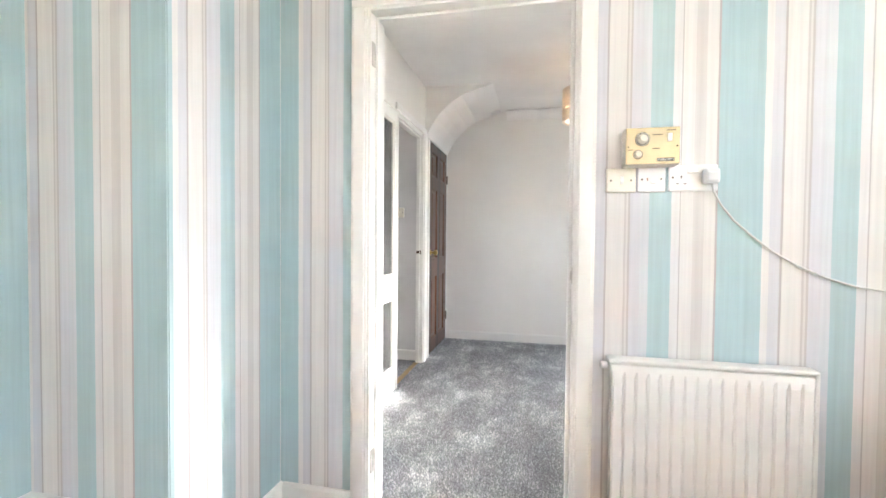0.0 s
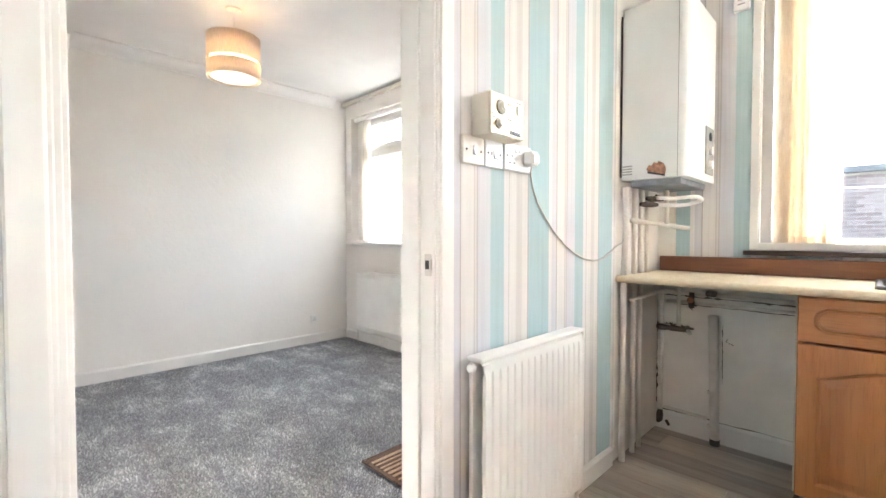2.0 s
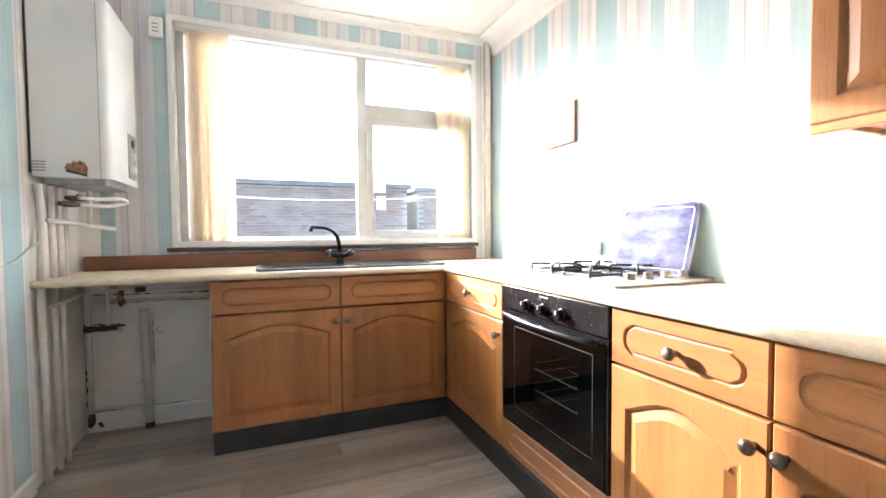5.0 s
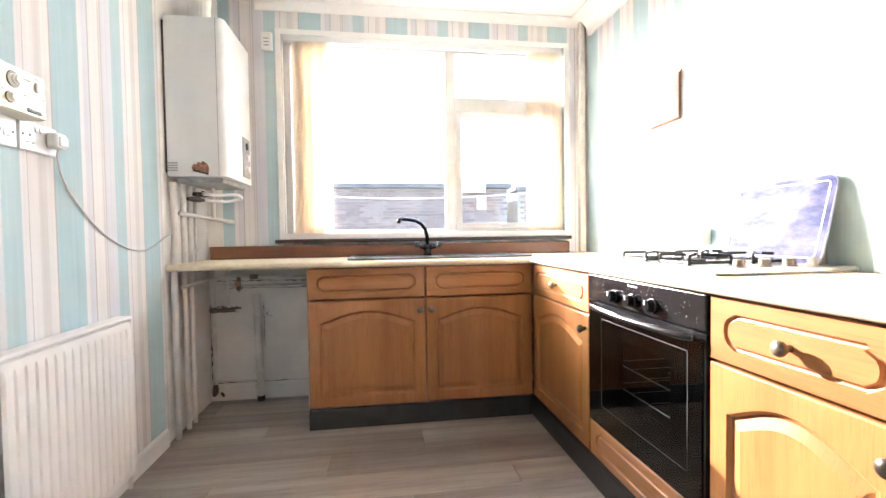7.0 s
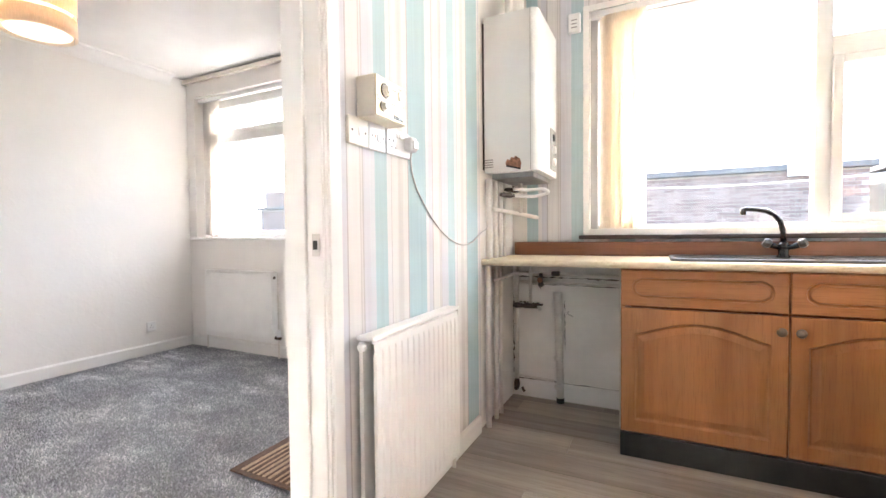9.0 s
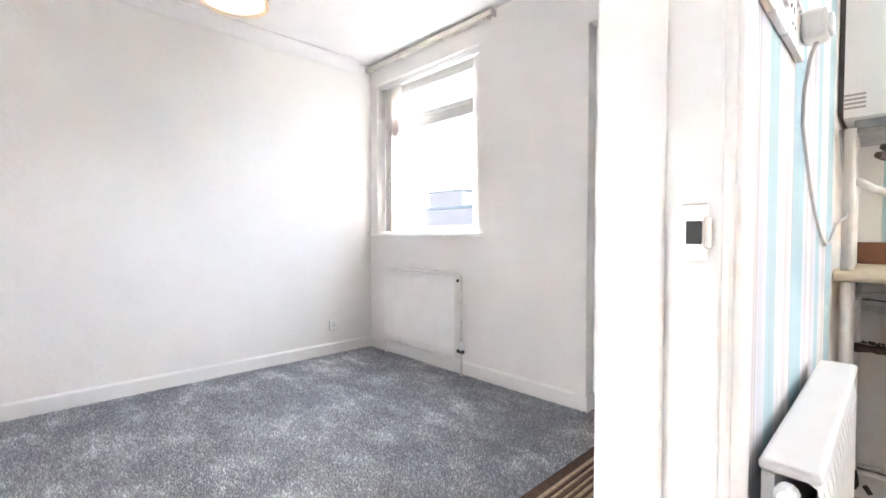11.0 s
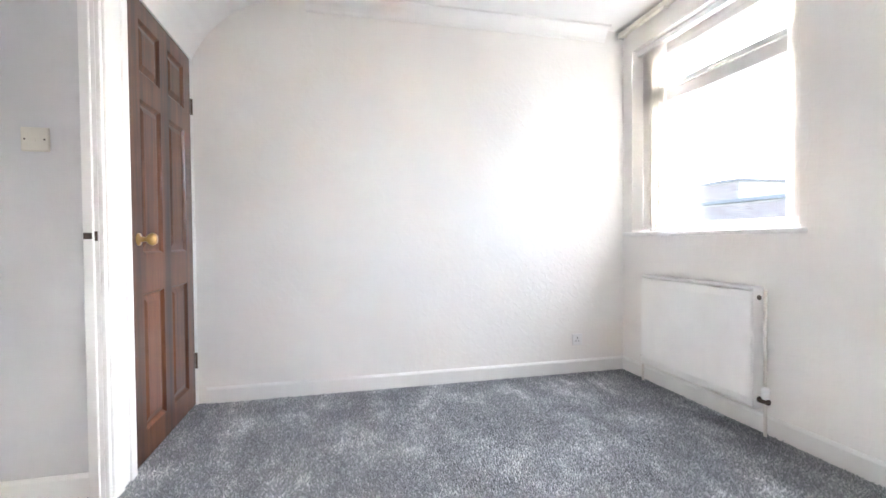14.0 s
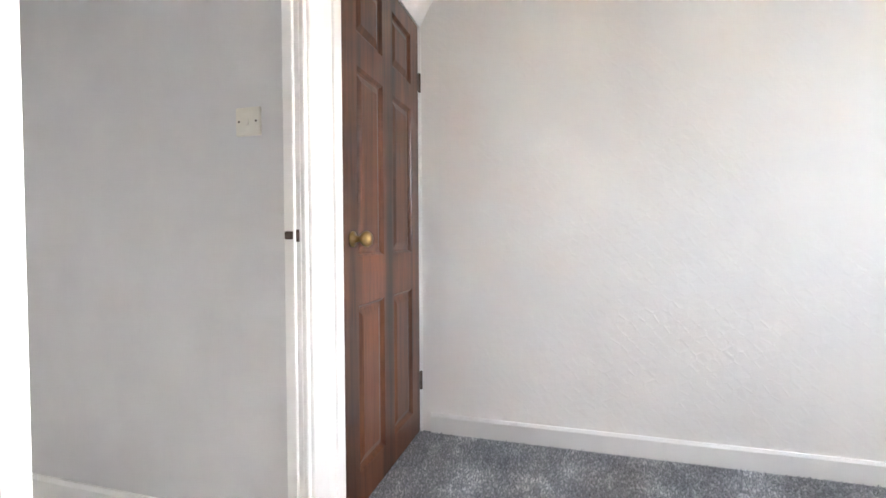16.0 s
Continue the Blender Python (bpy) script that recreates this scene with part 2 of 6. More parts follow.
M_RADIATOR = plain("radiator_enamel", (0.88, 0.87, 0.845), 0.3, vary=0.02, scale=6, relief=0.04)
M_BOILER = plain("boiler_enamel", (0.76, 0.765, 0.75), 0.28, vary=0.02, scale=4, relief=0.05)
M_STICKER = plain("scuffed_brown_mark", (0.36, 0.17, 0.10), 0.6, vary=0.3, scale=60)
M_FLEX = plain("greyed_white_flex", (0.60, 0.59, 0.57), 0.45, vary=0.04)
M_GALV = plain("galvanised_sheet", (0.36, 0.37, 0.38), 0.45, metal=0.6, vary=0.12, scale=25)
M_MELAMINE = plain("cream_melamine_board", (0.74, 0.71, 0.64), 0.4, vary=0.04, scale=7)
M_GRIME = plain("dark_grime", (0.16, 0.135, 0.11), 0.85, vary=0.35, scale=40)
M_GREYMARK = plain("grey_print", (0.35, 0.34, 0.33), 0.6)
M_SCUFF = plain("pale_scuff", (0.13, 0.13, 0.125), 0.6, vary=0.3, scale=80)
M_OVENLINE = plain("dim_grey_print", (0.035, 0.035, 0.035), 0.4)
M_BLACKPRINT = plain("black_print", (0.02, 0.02, 0.02), 0.5)
M_WORKTOP = marbled("cream_laminate", (0.66, 0.55, 0.40), (0.74, 0.64, 0.48), 40, 0.35)
M_UPSTAND = wood("reddish_upstand_wood", (0.17, 0.06, 0.025), (0.27, 0.105, 0.045), 1, 0.4)
M_SILL = wood("dark_sill_wood", (0.025, 0.014, 0.01), (0.055, 0.03, 0.02), 1, 0.35)
M_OAKV = wood("honey_oak_upright", (0.295, 0.112, 0.032), (0.43, 0.187, 0.060), 2, 0.38)
M_OAKX = wood("honey_oak_along_x", (0.295, 0.112, 0.032), (0.43, 0.187, 0.060), 0, 0.38)
M_OAKY = wood("honey_oak_along_y", (0.295, 0.112, 0.032), (0.43, 0.187, 0.060), 1, 0.38)
M_MAHOG = wood("stained_mahogany", (0.014, 0.006, 0.0035), (0.20, 0.066, 0.024), 2, 0.2, ring=9, coat=0.5)
M_PLANK = wood("grey_brown_plank", (0.205, 0.168, 0.137), (0.455, 0.395, 0.338), 1, 0.42, ring=11, coat=0.05, random_piece=0.22)
M_CARPET = carpet_mat("grey_carpet")
M_TUFT = carpet_mat("grey_carpet_tufts", True)
M_GLASS = glass("clear_glass")
M_OVENGLASS = glass("smoked_oven_glass", (0.50, 0.54, 0.54))
M_OBSCURE = glass("pebbled_glass", (0.68, 0.70, 0.71), 0.06, True)
M_FROST = glass("frosted_glass", (0.97, 0.98, 1.0), 0.5)
M_BLIND = fabric("peach_blind_cloth", (0.95, 0.89, 0.80), 0.6)
M_BLINDGREY = fabric("pale_blind_cloth", (0.90, 0.885, 0.86), 0.68)
M_SHADE = fabric("cream_shade_cloth", (0.92, 0.82, 0.70), 0.42)
M_BULB = bulb_mat()
M_DIFFUSER = bulb_mat("lit_diffuser", 0.08)
M_BOARD = marbled("blue_marbled_glass", (0.05, 0.055, 0.125), (0.145, 0.15, 0.21), 7, 0.55)
M_BOARDEDGE = plain("pale_board_rim", (0.20, 0.21, 0.27), 0.5)
M_BRICK = brick_mat()
M_CONCRETE = plain("weathered_concrete", (0.33, 0.31, 0.28), 0.9, vary=0.12, scale=1.5, grain=30, relief=0.5)
M_FELT = plain("grey_roof_felt", (0.16, 0.155, 0.15), 0.9, vary=0.12, scale=3)
M_RUBBER = plain("black_gasket", (0.02, 0.02, 0.02), 0.5)
M_MATBROWN = plain("brown_mat_pile", (0.085, 0.045, 0.026), 0.95, vary=0.2, scale=60, grain=300, relief=0.9, depth=0.004)
M_MATTAN = plain("tan_mat_pile", (0.36, 0.25, 0.16), 0.95, vary=0.15, scale=60, grain=300, relief=0.9, depth=0.004)
M_PAPER_DOORWALL = wallpaper("striped_paper_by_door", 0, 0.940, 1)
M_PAPER_DOORLEFT = wallpaper("striped_paper_beside_door", 0, -0.706, 1)
M_PAPER_STUB = wallpaper("striped_paper_on_stub", 1, 2.50, 1)
M_PAPER_RETURN = wallpaper("striped_paper_on_return", 0, -0.775, 1)
M_PAPER_WEST = wallpaper("striped_paper_west", 1, 1.96, 1)
M_PAPER_WINDOW = wallpaper("striped_paper_by_window", 1, 2.077, -1)
M_PAPER_SOUTH = wallpaper("striped_paper_south", 0, 0.565, -1)

# ---- building helpers ----


def mesh_of(bm, material, name, smooth=False):
    me = bpy.data.meshes.new(name)
    bmesh.ops.recalc_face_normals(bm, faces=bm.faces[:])
    if smooth:
        for f in bm.faces:
            f.smooth = True
    bm.to_mesh(me)
    bm.free()
    for mm in (material if isinstance(material, (list, tuple)) else [material]):
        me.materials.append(mm)
    return me


def part(name, bm, material, parent, label="", smooth=False, m=None):
    """One mesh of its own under a thing or a part."""
    if m is not None:
        bm.transform(m)
    ob = new(name, mesh_of(bm, material, name, smooth))
    ob.parent = parent
    if parent.parent is None:
        ob.matrix_parent_inverse = parent.matrix_basis.inverted()
    return tagged(ob, label)


def thing(name, at, label, category, group="", kind=""):
    ob = new(name)
    ob.empty_display_size = 0.1
    ob.matrix_basis = Matrix.Translation(at)
    return tagged(ob, label, category, group, kind)


def single(name, bm, material, label, category, kind="", smooth=False, group=""):
    """A thing or piece of the setting that is one mesh."""
    return tagged(new(name, mesh_of(bm, material, name, smooth)), label, category, group, kind)


def box(x0, x1, y0, y1, z0, z1, bevel=0.0, seg=2, bm=None):
    own = bmesh.new()
    bmesh.ops.create_cube(own, size=1)
    sx, sy, sz = abs(x1 - x0), abs(y1 - y0), abs(z1 - z0)
    own.transform(Matrix.Translation(((x0 + x1) / 2, (y0 + y1) / 2, (z0 + z1) / 2)) @ Matrix.Diagonal((sx, sy, sz, 1)))
    if bevel:
        bmesh.ops.bevel(own, geom=own.edges[:], offset=min(bevel, 0.45 * min(sx, sy, sz)), segments=seg, affect='EDGES', profile=0.5)
    if bm is None:
        return own
    return join(bm, own)


def join(bm, other):
    me = bpy.data.meshes.new("tmp")
    other.to_mesh(me)
    other.free()
    bm.from_mesh(me)
    bpy.data.meshes.remove(me)
    return bm


def tube(points, r, seg=10, bm=None, closed_ends=True):
    """A round bar along a line of points."""
    bm = bm or bmesh.new()
    pts = [Vector(p) for p in points]
    rings = []
    up = Vector((0.31, 0.52, 0.79))
    for i, p in enumerate(pts):
        d = (pts[min(i + 1, len(pts) - 1)] - pts[max(i - 1, 0)]).normalized()
        a = d.cross(up)
        if a.length < 0.05:
            a = d.cross(Vector((1, 0, 0)))
        a.normalize()
        b = d.cross(a).normalized()
        rr = r[i] if isinstance(r, (list, tuple)) else r
        rings.append([bm.verts.new(p + rr * (math.cos(2 * math.pi * k / seg) * a + math.sin(2 * math.pi * k / seg) * b)) for k in range(seg)])
    for q, s in zip(rings, rings[1:]):
        for k in range(seg):
            bm.faces.new((q[k], q[(k + 1) % seg], s[(k + 1) % seg], s[k]))
    if closed_ends:
        bm.faces.new(rings[0][::-1])
        bm.faces.new(rings[-1])
    return bm


def bend(points, r=0.03, n=5):
    """The same line with its corners rounded."""
    pts = [Vector(p) for p in points]
    out = [pts[0]]
    for a, b, c in zip(pts, pts[1:], pts[2:]):
        u, v = (a - b), (c - b)
        k = min(r, u.length * 0.45, v.length * 0.45)
        p, q = b + u.normalized() * k, b + v.normalized() * k
        for i in range(n + 1):
            t = i / n
            out.append(p * (1 - t) ** 2 + b * 2 * t * (1 - t) + q * t * t)
    out.append(pts[-1])
    return out


def lathe(profile, seg=20, m=None, bm=None):
    """Turns (radius, height) pairs about the z axis."""
    own = bmesh.new()
    rings = []
    for r, z in profile:
        rings.append([own.verts.new((max(r, 1e-4) * math.cos(2 * math.pi * k / seg), max(r, 1e-4) * math.sin(2 * math.pi * k / seg), z)) for k in range(seg)])
    for q, s in zip(rings, rings[1:]):
        for k in range(seg):
            own.faces.new((q[k], q[(k + 1) % seg], s[(k + 1) % seg], s[k]))
    own.faces.new(rings[0][::-1])
    own.faces.new(rings[-1])
    if m is not None:
        own.transform(m)
    return own if bm is None else join(bm, own)


def prism(profile, axis, a, b, bm=None):
    """A solid with the profile, in the two other axes, drawn along one axis from a to b."""
    own = bmesh.new()
    def put(u, v, w):
        return {0: (w, u, v), 1: (u, w, v), 2: (u, v, w)}[axis]
    one = [own.verts.new(put(u, v, a)) for u, v in profile]
    two = [own.verts.new(put(u, v, b)) for u, v in profile]
    own.faces.new(one[::-1])
    own.faces.new(two)
    n = len(profile)
    for i in range(n):
        own.faces.new((one[i], one[(i + 1) % n], two[(i + 1) % n], two[i]))
    return own if bm is None else join(bm, own)


def wall_with_holes(axis, at0, at1, u0, u1, z0, z1, holes=()):
    """A wall, thick from at0 to at1, along u, with openings (u0, u1, z0, z1) cut right through."""
    us = sorted({u0, u1, *[h[0] for h in holes], *[h[1] for h in holes]})
    zs = sorted({z0, z1, *[h[2] for h in holes], *[h[3] for h in holes]})
    bm = bmesh.new()
    vs = {}
    def v(i, j, k):
        key = (i, j, k)
        if key not in vs:
            w = at0 if k == 0 else at1
            vs[key] = bm.verts.new((us[i], w, zs[j]) if axis == 1 else (w, us[i], zs[j]))
        return vs[key]
    def solid(i, j):
        if not (0 <= i < len(us) - 1 and 0 <= j < len(zs) - 1):
            return False
        cu, cz = (us[i] + us[i + 1]) / 2, (zs[j] + zs[j + 1]) / 2
        return not any(h[0] < cu < h[1] and h[2] < cz < h[3] for h in holes)
    for i in range(len(us) - 1):
        for j in range(len(zs) - 1):
            if not solid(i, j):
                continue
            for k in (0, 1):
                bm.faces.new((v(i, j, k), v(i + 1, j, k), v(i + 1, j + 1, k), v(i, j + 1, k)))
            for di, dj, e in ((-1, 0, ((i, j), (i, j + 1))), (1, 0, ((i + 1, j), (i + 1, j + 1))), (0, -1, ((i, j), (i + 1, j))), (0, 1, ((i, j + 1), (i + 1, j + 1)))):
                if not solid(i + di, j + dj):
                    (a, b), (c, d) = e
                    bm.faces.new((v(a, b, 0), v(c, d, 0), v(c, d, 1), v(a, b, 1)))
    return bm


def inset_loop(loop, d):
    """A closed 2D loop, counter-clockwise, moved inwards by d."""
    n, out = len(loop), []
    for i in range(n):
        p0, p1, p2 = (Vector(loop[(i + k - 1) % n]) for k in range(3))
        a, b = (p1 - p0).normalized(), (p2 - p1).normalized()
        na, nb = Vector((-a.y, a.x)), Vector((-b.y, b.x))
        h = (na + nb)
        h = h / max(h.dot(na), 0.3) if h.length > 1e-6 else na
        out.append(tuple(p1 + h * d))
    return out


def routed(w, h, t, outlines, profile):
    """A slab, x 0..w, z 0..h, front at y=0, back at y=t, whose front has panels: each outline is followed inwards by (inset, depth) steps."""
    bm = bmesh.new()
    e = 0.004
    edge = [(e, e), (w - e, e), (w - e, h - e), (e, h - e)]
    outer = [(0, 0), (w, 0), (w, h), (0, h)]
    vf = [bm.verts.new((x, 0, z)) for x, z in edge]
    vm = [bm.verts.new((x, e, z)) for x, z in outer]
    vb = [bm.verts.new((x, t, z)) for x, z in outer]
    for q, s in ((vf, vm), (vm, vb)):
        for i in range(4):
            bm.faces.new((q[i], q[(i + 1) % 4], s[(i + 1) % 4], s[i]))
    bm.faces.new(vb)
    edges = [bm.edges.get((vf[i], vf[(i + 1) % 4])) for i in range(4)]
    for loop in outlines:
        prev = [bm.verts.new((x, 0, z)) for x, z in loop]
        n = len(prev)
        edges += [bm.edges.new((prev[i], prev[(i + 1) % n])) for i in range(n)]
        for d, y in profile:
            nxt = [bm.verts.new((x, y, z)) for x, z in inset_loop(loop, d)]
            for i in range(n):
                bm.faces.new((prev[i], prev[(i + 1) % n], nxt[(i + 1) % n], nxt[i]))
            prev = nxt
        bm.faces.new(prev)
    bmesh.ops.triangle_fill(bm, use_beauty=True, use_dissolve=False, edges=edges)
    return bm


def rect(x0, x1, z0, z1):
    return [(x0, z0), (x1, z0), (x1, z1), (x0, z1)]


def arched(w, h, side=0.055, low=0.055, shoulder=0.115, crown=0.055):
    """Cathedral outline of a cabinet door."""
    x0, x1, n = side, w - side, 22
    pts = [(x0, low), (x1, low)]
    for i in range(n + 1):
        u = math.sin(math.pi * i / n)
        pts.append((x1 - (x1 - x0) * i / n, h - shoulder + (shoulder - crown) * max(u, 0.0) ** 1.15))
    return pts


def clipped(w, h, side=0.045, up=0.035, cut=0.035):
    """Long outline with cut corners for a drawer front."""
    x0, x1, z0, z1 = side, w - side, up, h - up
    mid, hz = (z0 + z1) / 2, (z1 - z0) / 2 - 0.008
    turn = [radians(-75 + 25 * k) for k in range(7)]
    right = [(x1 - cut * 0.85 + cut * 0.85 * math.cos(a) ** 0.8, mid + hz * math.sin(a)) for a in turn]
    left = [(x0 + x1 - x, z) for x, z in reversed(right)]
    return [(x0 + cut, z0), (x1 - cut, z0)] + right + [(x1 - cut, z1), (x0 + cut, z1)] + left


# fronts: local x to the right seen from the front, local -y out of the front
FACE_WEST = Matrix(((0, 1, 0, 0), (-1, 0, 0, 0), (0, 0, 1, 0), (0, 0, 0, 1)))   # looks to -x, local x runs to -y
FACE_NORTH = Matrix(((-1, 0, 0, 0), (0, -1, 0, 0), (0, 0, 1, 0), (0, 0, 0, 1)))  # looks to +y, local x runs to -x
FACE_SOUTH = Matrix.Identity(4)                                                 # looks to -y, local x runs to +x
FACE_EAST = Matrix(((0, -1, 0, 0), (1, 0, 0, 0), (0, 0, 1, 0), (0, 0, 0, 1)))   # looks to +x, local x runs to +y


def placed(face, x, y, z):
    return Matrix.Translation((x, y, z)) @ face


# ---- the large structure ----
WX, WXO = 2.19, 2.48       # outer wall, inside and outside
DY0, DY1 = 2.635, 2.755    # wall between kitchen and hall
SY = 0.215                 # south wall of the kitchen
FY = 5.70                  # far wall of the hall
LX = -0.625                # west wall of the hall
STUBX, STUBY, WESTX = -0.655, 2.08, -1.167
TOP = 2.41
KW = (0.37, 2.19, 0.985, 2.235)   # kitchen window opening: y0 y1 z0 z1
HW = (4.45, 5.60, 0.985, 2.235)   # hall window opening
FD = (2.775, 3.674, 0.0, 2.10)    # front door opening
ST = "structure"

ground = box(-40, 60, -50, 50, -0.6, -0.17)
single("ground", ground, M_CONCRETE, "pale weathered concrete yard outside the windows", "ground", ST)
single("kitchen_floor_base", box(-1.3, WX, SY, DY0 + 0.06, -0.16, -0.012), M_PLINTH, "dark subfloor below the grey planks", "floor", ST)
single("floor_hall", box(-2.9, WX + 0.16, DY0 + 0.06, FY, -0.16, 0.0), M_CARPET, "mottled grey cut pile carpet with lighter brushed patches", "carpet", ST)
single("ceiling_kitchen", box(-1.3, WX, SY, DY0, TOP, TOP + 0.12), M_CEIL, "white painted plaster kitchen ceiling", "ceiling", ST)
single("ceiling_hall", box(-2.9, WX, DY1, FY, TOP, TOP + 0.12), M_CEIL, "white painted plaster hall ceiling", "ceiling", ST)
single("roof_slab", box(-3.1, 2.72, 0.0, 5.95, TOP + 0.12, TOP + 0.3), M_FELT, "flat grey slab that closes the rooms above", "roof", ST)

door_hole = (-0.30, 0.52, -0.2, 1.985)
single("wall_door_side", wall_with_holes(1, DY0, DY0 + 0.06, -0.29, 1.635, -0.15, TOP, [(-0.2901, door_hole[1], door_hole[2], door_hole[3])]), M_PAPER_DOORWALL,
       "kitchen wall with vertical teal, lilac and cream striped paper", "wall", ST)
single("wall_door_left", box(STUBX, -0.29, DY0, DY0 + 0.06, -0.15, TOP), M_PAPER_DOORLEFT, "narrow strip of striped wall beside the doorway", "wall", ST)
single("wall_behind_boiler", box(1.635, WX, DY0, DY0 + 0.06, -0.15, TOP), M_PLAINWALL, "bare cream painted wall behind the boiler pipes", "wall", ST)
single("wall_hall_south", wall_with_holes(1, DY0 + 0.06, DY1, -2.9, WX, -0.15, TOP, [door_hole]), M_HALLWALL, "white embossed hall wall round the kitchen doorway", "wall", ST)
single("wall_stub", box(STUBX - 0.1, STUBX, STUBY + 0.004, DY0 + 0.06, -0.15, TOP), M_PAPER_STUB, "short projecting wall with teal and cream striped paper", "wall", ST)
single("wall_return", box(WESTX, STUBX - 0.003, STUBY, STUBY + 0.1, -0.15, TOP), M_PAPER_RETURN, "shaded return wall with striped paper", "wall", ST)
single("wall_west", box(WESTX - 0.12, WESTX, SY - 0.1, STUBY + 0.1, -0.15, TOP), M_PAPER_WEST, "west kitchen wall with striped paper", "wall", ST)
single("wall_south", box(WESTX, WX, SY - 0.12, SY, -0.15, TOP), M_PAPER_SOUTH, "sunlit south kitchen wall with faded striped paper", "wall", ST)
single("wall_kitchen_window", wall_with_holes(0, WX, WX + 0.04, SY - 0.12, 2.545, 0.86, TOP + 0.12, [KW]), M_PAPER_WINDOW,
       "window wall with teal and cream striped paper", "wall", ST)
low_wall = single("wall_kitchen_low", box(WX, WX + 0.04, SY - 0.12, DY0, -0.15, 0.858), M_PLAINWALL, "scuffed cream wall below the worktop", "wall", ST)
single("wall_kitchen_corner", box(WX, WX + 0.04, 2.547, DY0, 0.86, TOP + 0.12), M_PLAINWALL, "bare cream wall strip in the boiler corner", "wall", ST)
single("wall_hall_window", wall_with_holes(0, WX, WX + 0.04, DY0, FY + 0.15, -0.15, TOP + 0.12, [HW, (FD[0], FD[1], -0.16, FD[3])]), M_HALLWALL,
       "white embossed hall wall with the window and front door", "wall", ST)
single("wall_outside", wall_with_holes(0, WX + 0.04, WXO, SY - 0.12, FY + 0.15, -0.3, TOP + 0.12, [KW, HW, (FD[0], FD[1], -0.31, FD[3])]), M_HALLWALL,
       "thick outer wall with plastered window reveals", "wall", ST)
single("wall_far", box(-3.0, WX, FY, FY + 0.15, -0.15, TOP), M_HALLWALL, "white wall with a raised diagonal leaf pattern", "wall", ST)
brown_hole, passage_hole = (4.905, 5.69, -0.2, 1.995), (3.20, 4.80, -0.2, 1.985)
single("wall_hall_west", wall_with_holes(0, LX - 0.11, LX, DY1, FY, -0.15, TOP, [brown_hole, passage_hole]), M_HALLWALL,
       "white hall wall with two doorways side by side", "wall", ST)
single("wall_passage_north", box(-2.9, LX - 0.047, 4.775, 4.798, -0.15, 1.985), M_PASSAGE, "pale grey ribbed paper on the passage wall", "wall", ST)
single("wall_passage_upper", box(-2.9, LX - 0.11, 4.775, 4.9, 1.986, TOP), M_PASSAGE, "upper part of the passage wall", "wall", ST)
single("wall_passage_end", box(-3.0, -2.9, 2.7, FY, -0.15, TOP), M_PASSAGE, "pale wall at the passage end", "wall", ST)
single("eaves_soffit", box(WXO, 2.72, -0.3, 6.2, 2.345, 2.47), M_PVC, "white soffit board under the eaves", "soffit", ST)

# sloping plaster cove above the brown door
cove = [(LX, 1.985), (-0.612, 1.985), (-0.59, 2.03), (-0.563, 2.08), (-0.522, 2.14), (-0.47, 2.20), (-0.395, 2.268), (-0.303, 2.325), (-0.20, 2.362), (-0.103, 2.386), (-0.03, TOP), (LX, TOP)]
single("stair_cove", prism(cove, 1, 4.80, FY - 0.002), M_CEIL, "curved white plaster slope under the stairs", "cove", ST)


def coving(name, axis, a, b, wall, inward, size, label):
    prof = [(wall, TOP - size), (wall + inward * size * 0.12, TOP - size * 0.98)]
    for i in range(7):
        th = math.pi / 2 * i / 6
        prof.append((wall + inward * (size - size * 0.86 * math.cos(th)), TOP - size + size * 0.86 * math.sin(th)))
    prof += [(wall + inward * size, TOP), (wall, TOP)]
    return single(name, prism(prof, axis, a, b), M_CEIL, label, "coving", ST, smooth=False)


coving("coving_hall", 0, 0.02, 2.04, FY, -1, 0.085, "white plaster coving along the far hall wall")
coving("coving_kitchen_south", 0, WESTX, 2.13, SY, 1, 0.125, "white plaster coving along the south kitchen wall")
coving("coving_kitchen", 1, 0.24, 2.33, WX, -1, 0.05, "white plaster coving above the kitchen window")


def skirting(name, axis, a, b, wall, inward, h=0.092, t=0.016, label="white gloss painted skirting board"):
    prof = [(wall, 0), (wall + inward * t, 0), (wall + inward * t, h - 0.012), (wall + inward * t * 0.55, h), (wall, h)]
    return single(name, prism(prof, axis, a, b), M_GLOSS, label, "skirting", ST)


skirting("baseboard_far", 0, LX + 0.06, WX, FY, -1)
skirting("baseboard_outer", 1, FD[1], FY - 0.016, WX, -1)
skirting("baseboard_nib", 0, WX - 0.016, WX + 0.085, FD[1], -1)
skirting("baseboard_hall_west", 1, DY1, 3.19, LX, 1)
skirting("baseboard_hall_south", 0, 0.60, WX, DY1, 1)
skirting("baseboard_passage", 0, -2.9, LX - 0.05, 4.775, -1)
skirting("baseboard_kitchen", 0, 0.575, 1.60, DY0, -1, 0.085)
skirting("baseboard_kitchen_left", 0, STUBX + 0.016, -0.343, DY0, -1, 0.085)
skirting("baseboard_stub", 1, STUBY, DY0, STUBX, 1, 0.085)
skirting("baseboard_under_worktop", 1, 1.99, DY0, WX, -1, 0.10, 0.014, "scuffed white skirting below the worktop")
single("pipe_boxing", box(WESTX, -0.72, STUBY - 0.05, STUBY, 0, 0.29, 0.004), M_GLOSS, "low white painted boxing along the wall", "trim", ST)


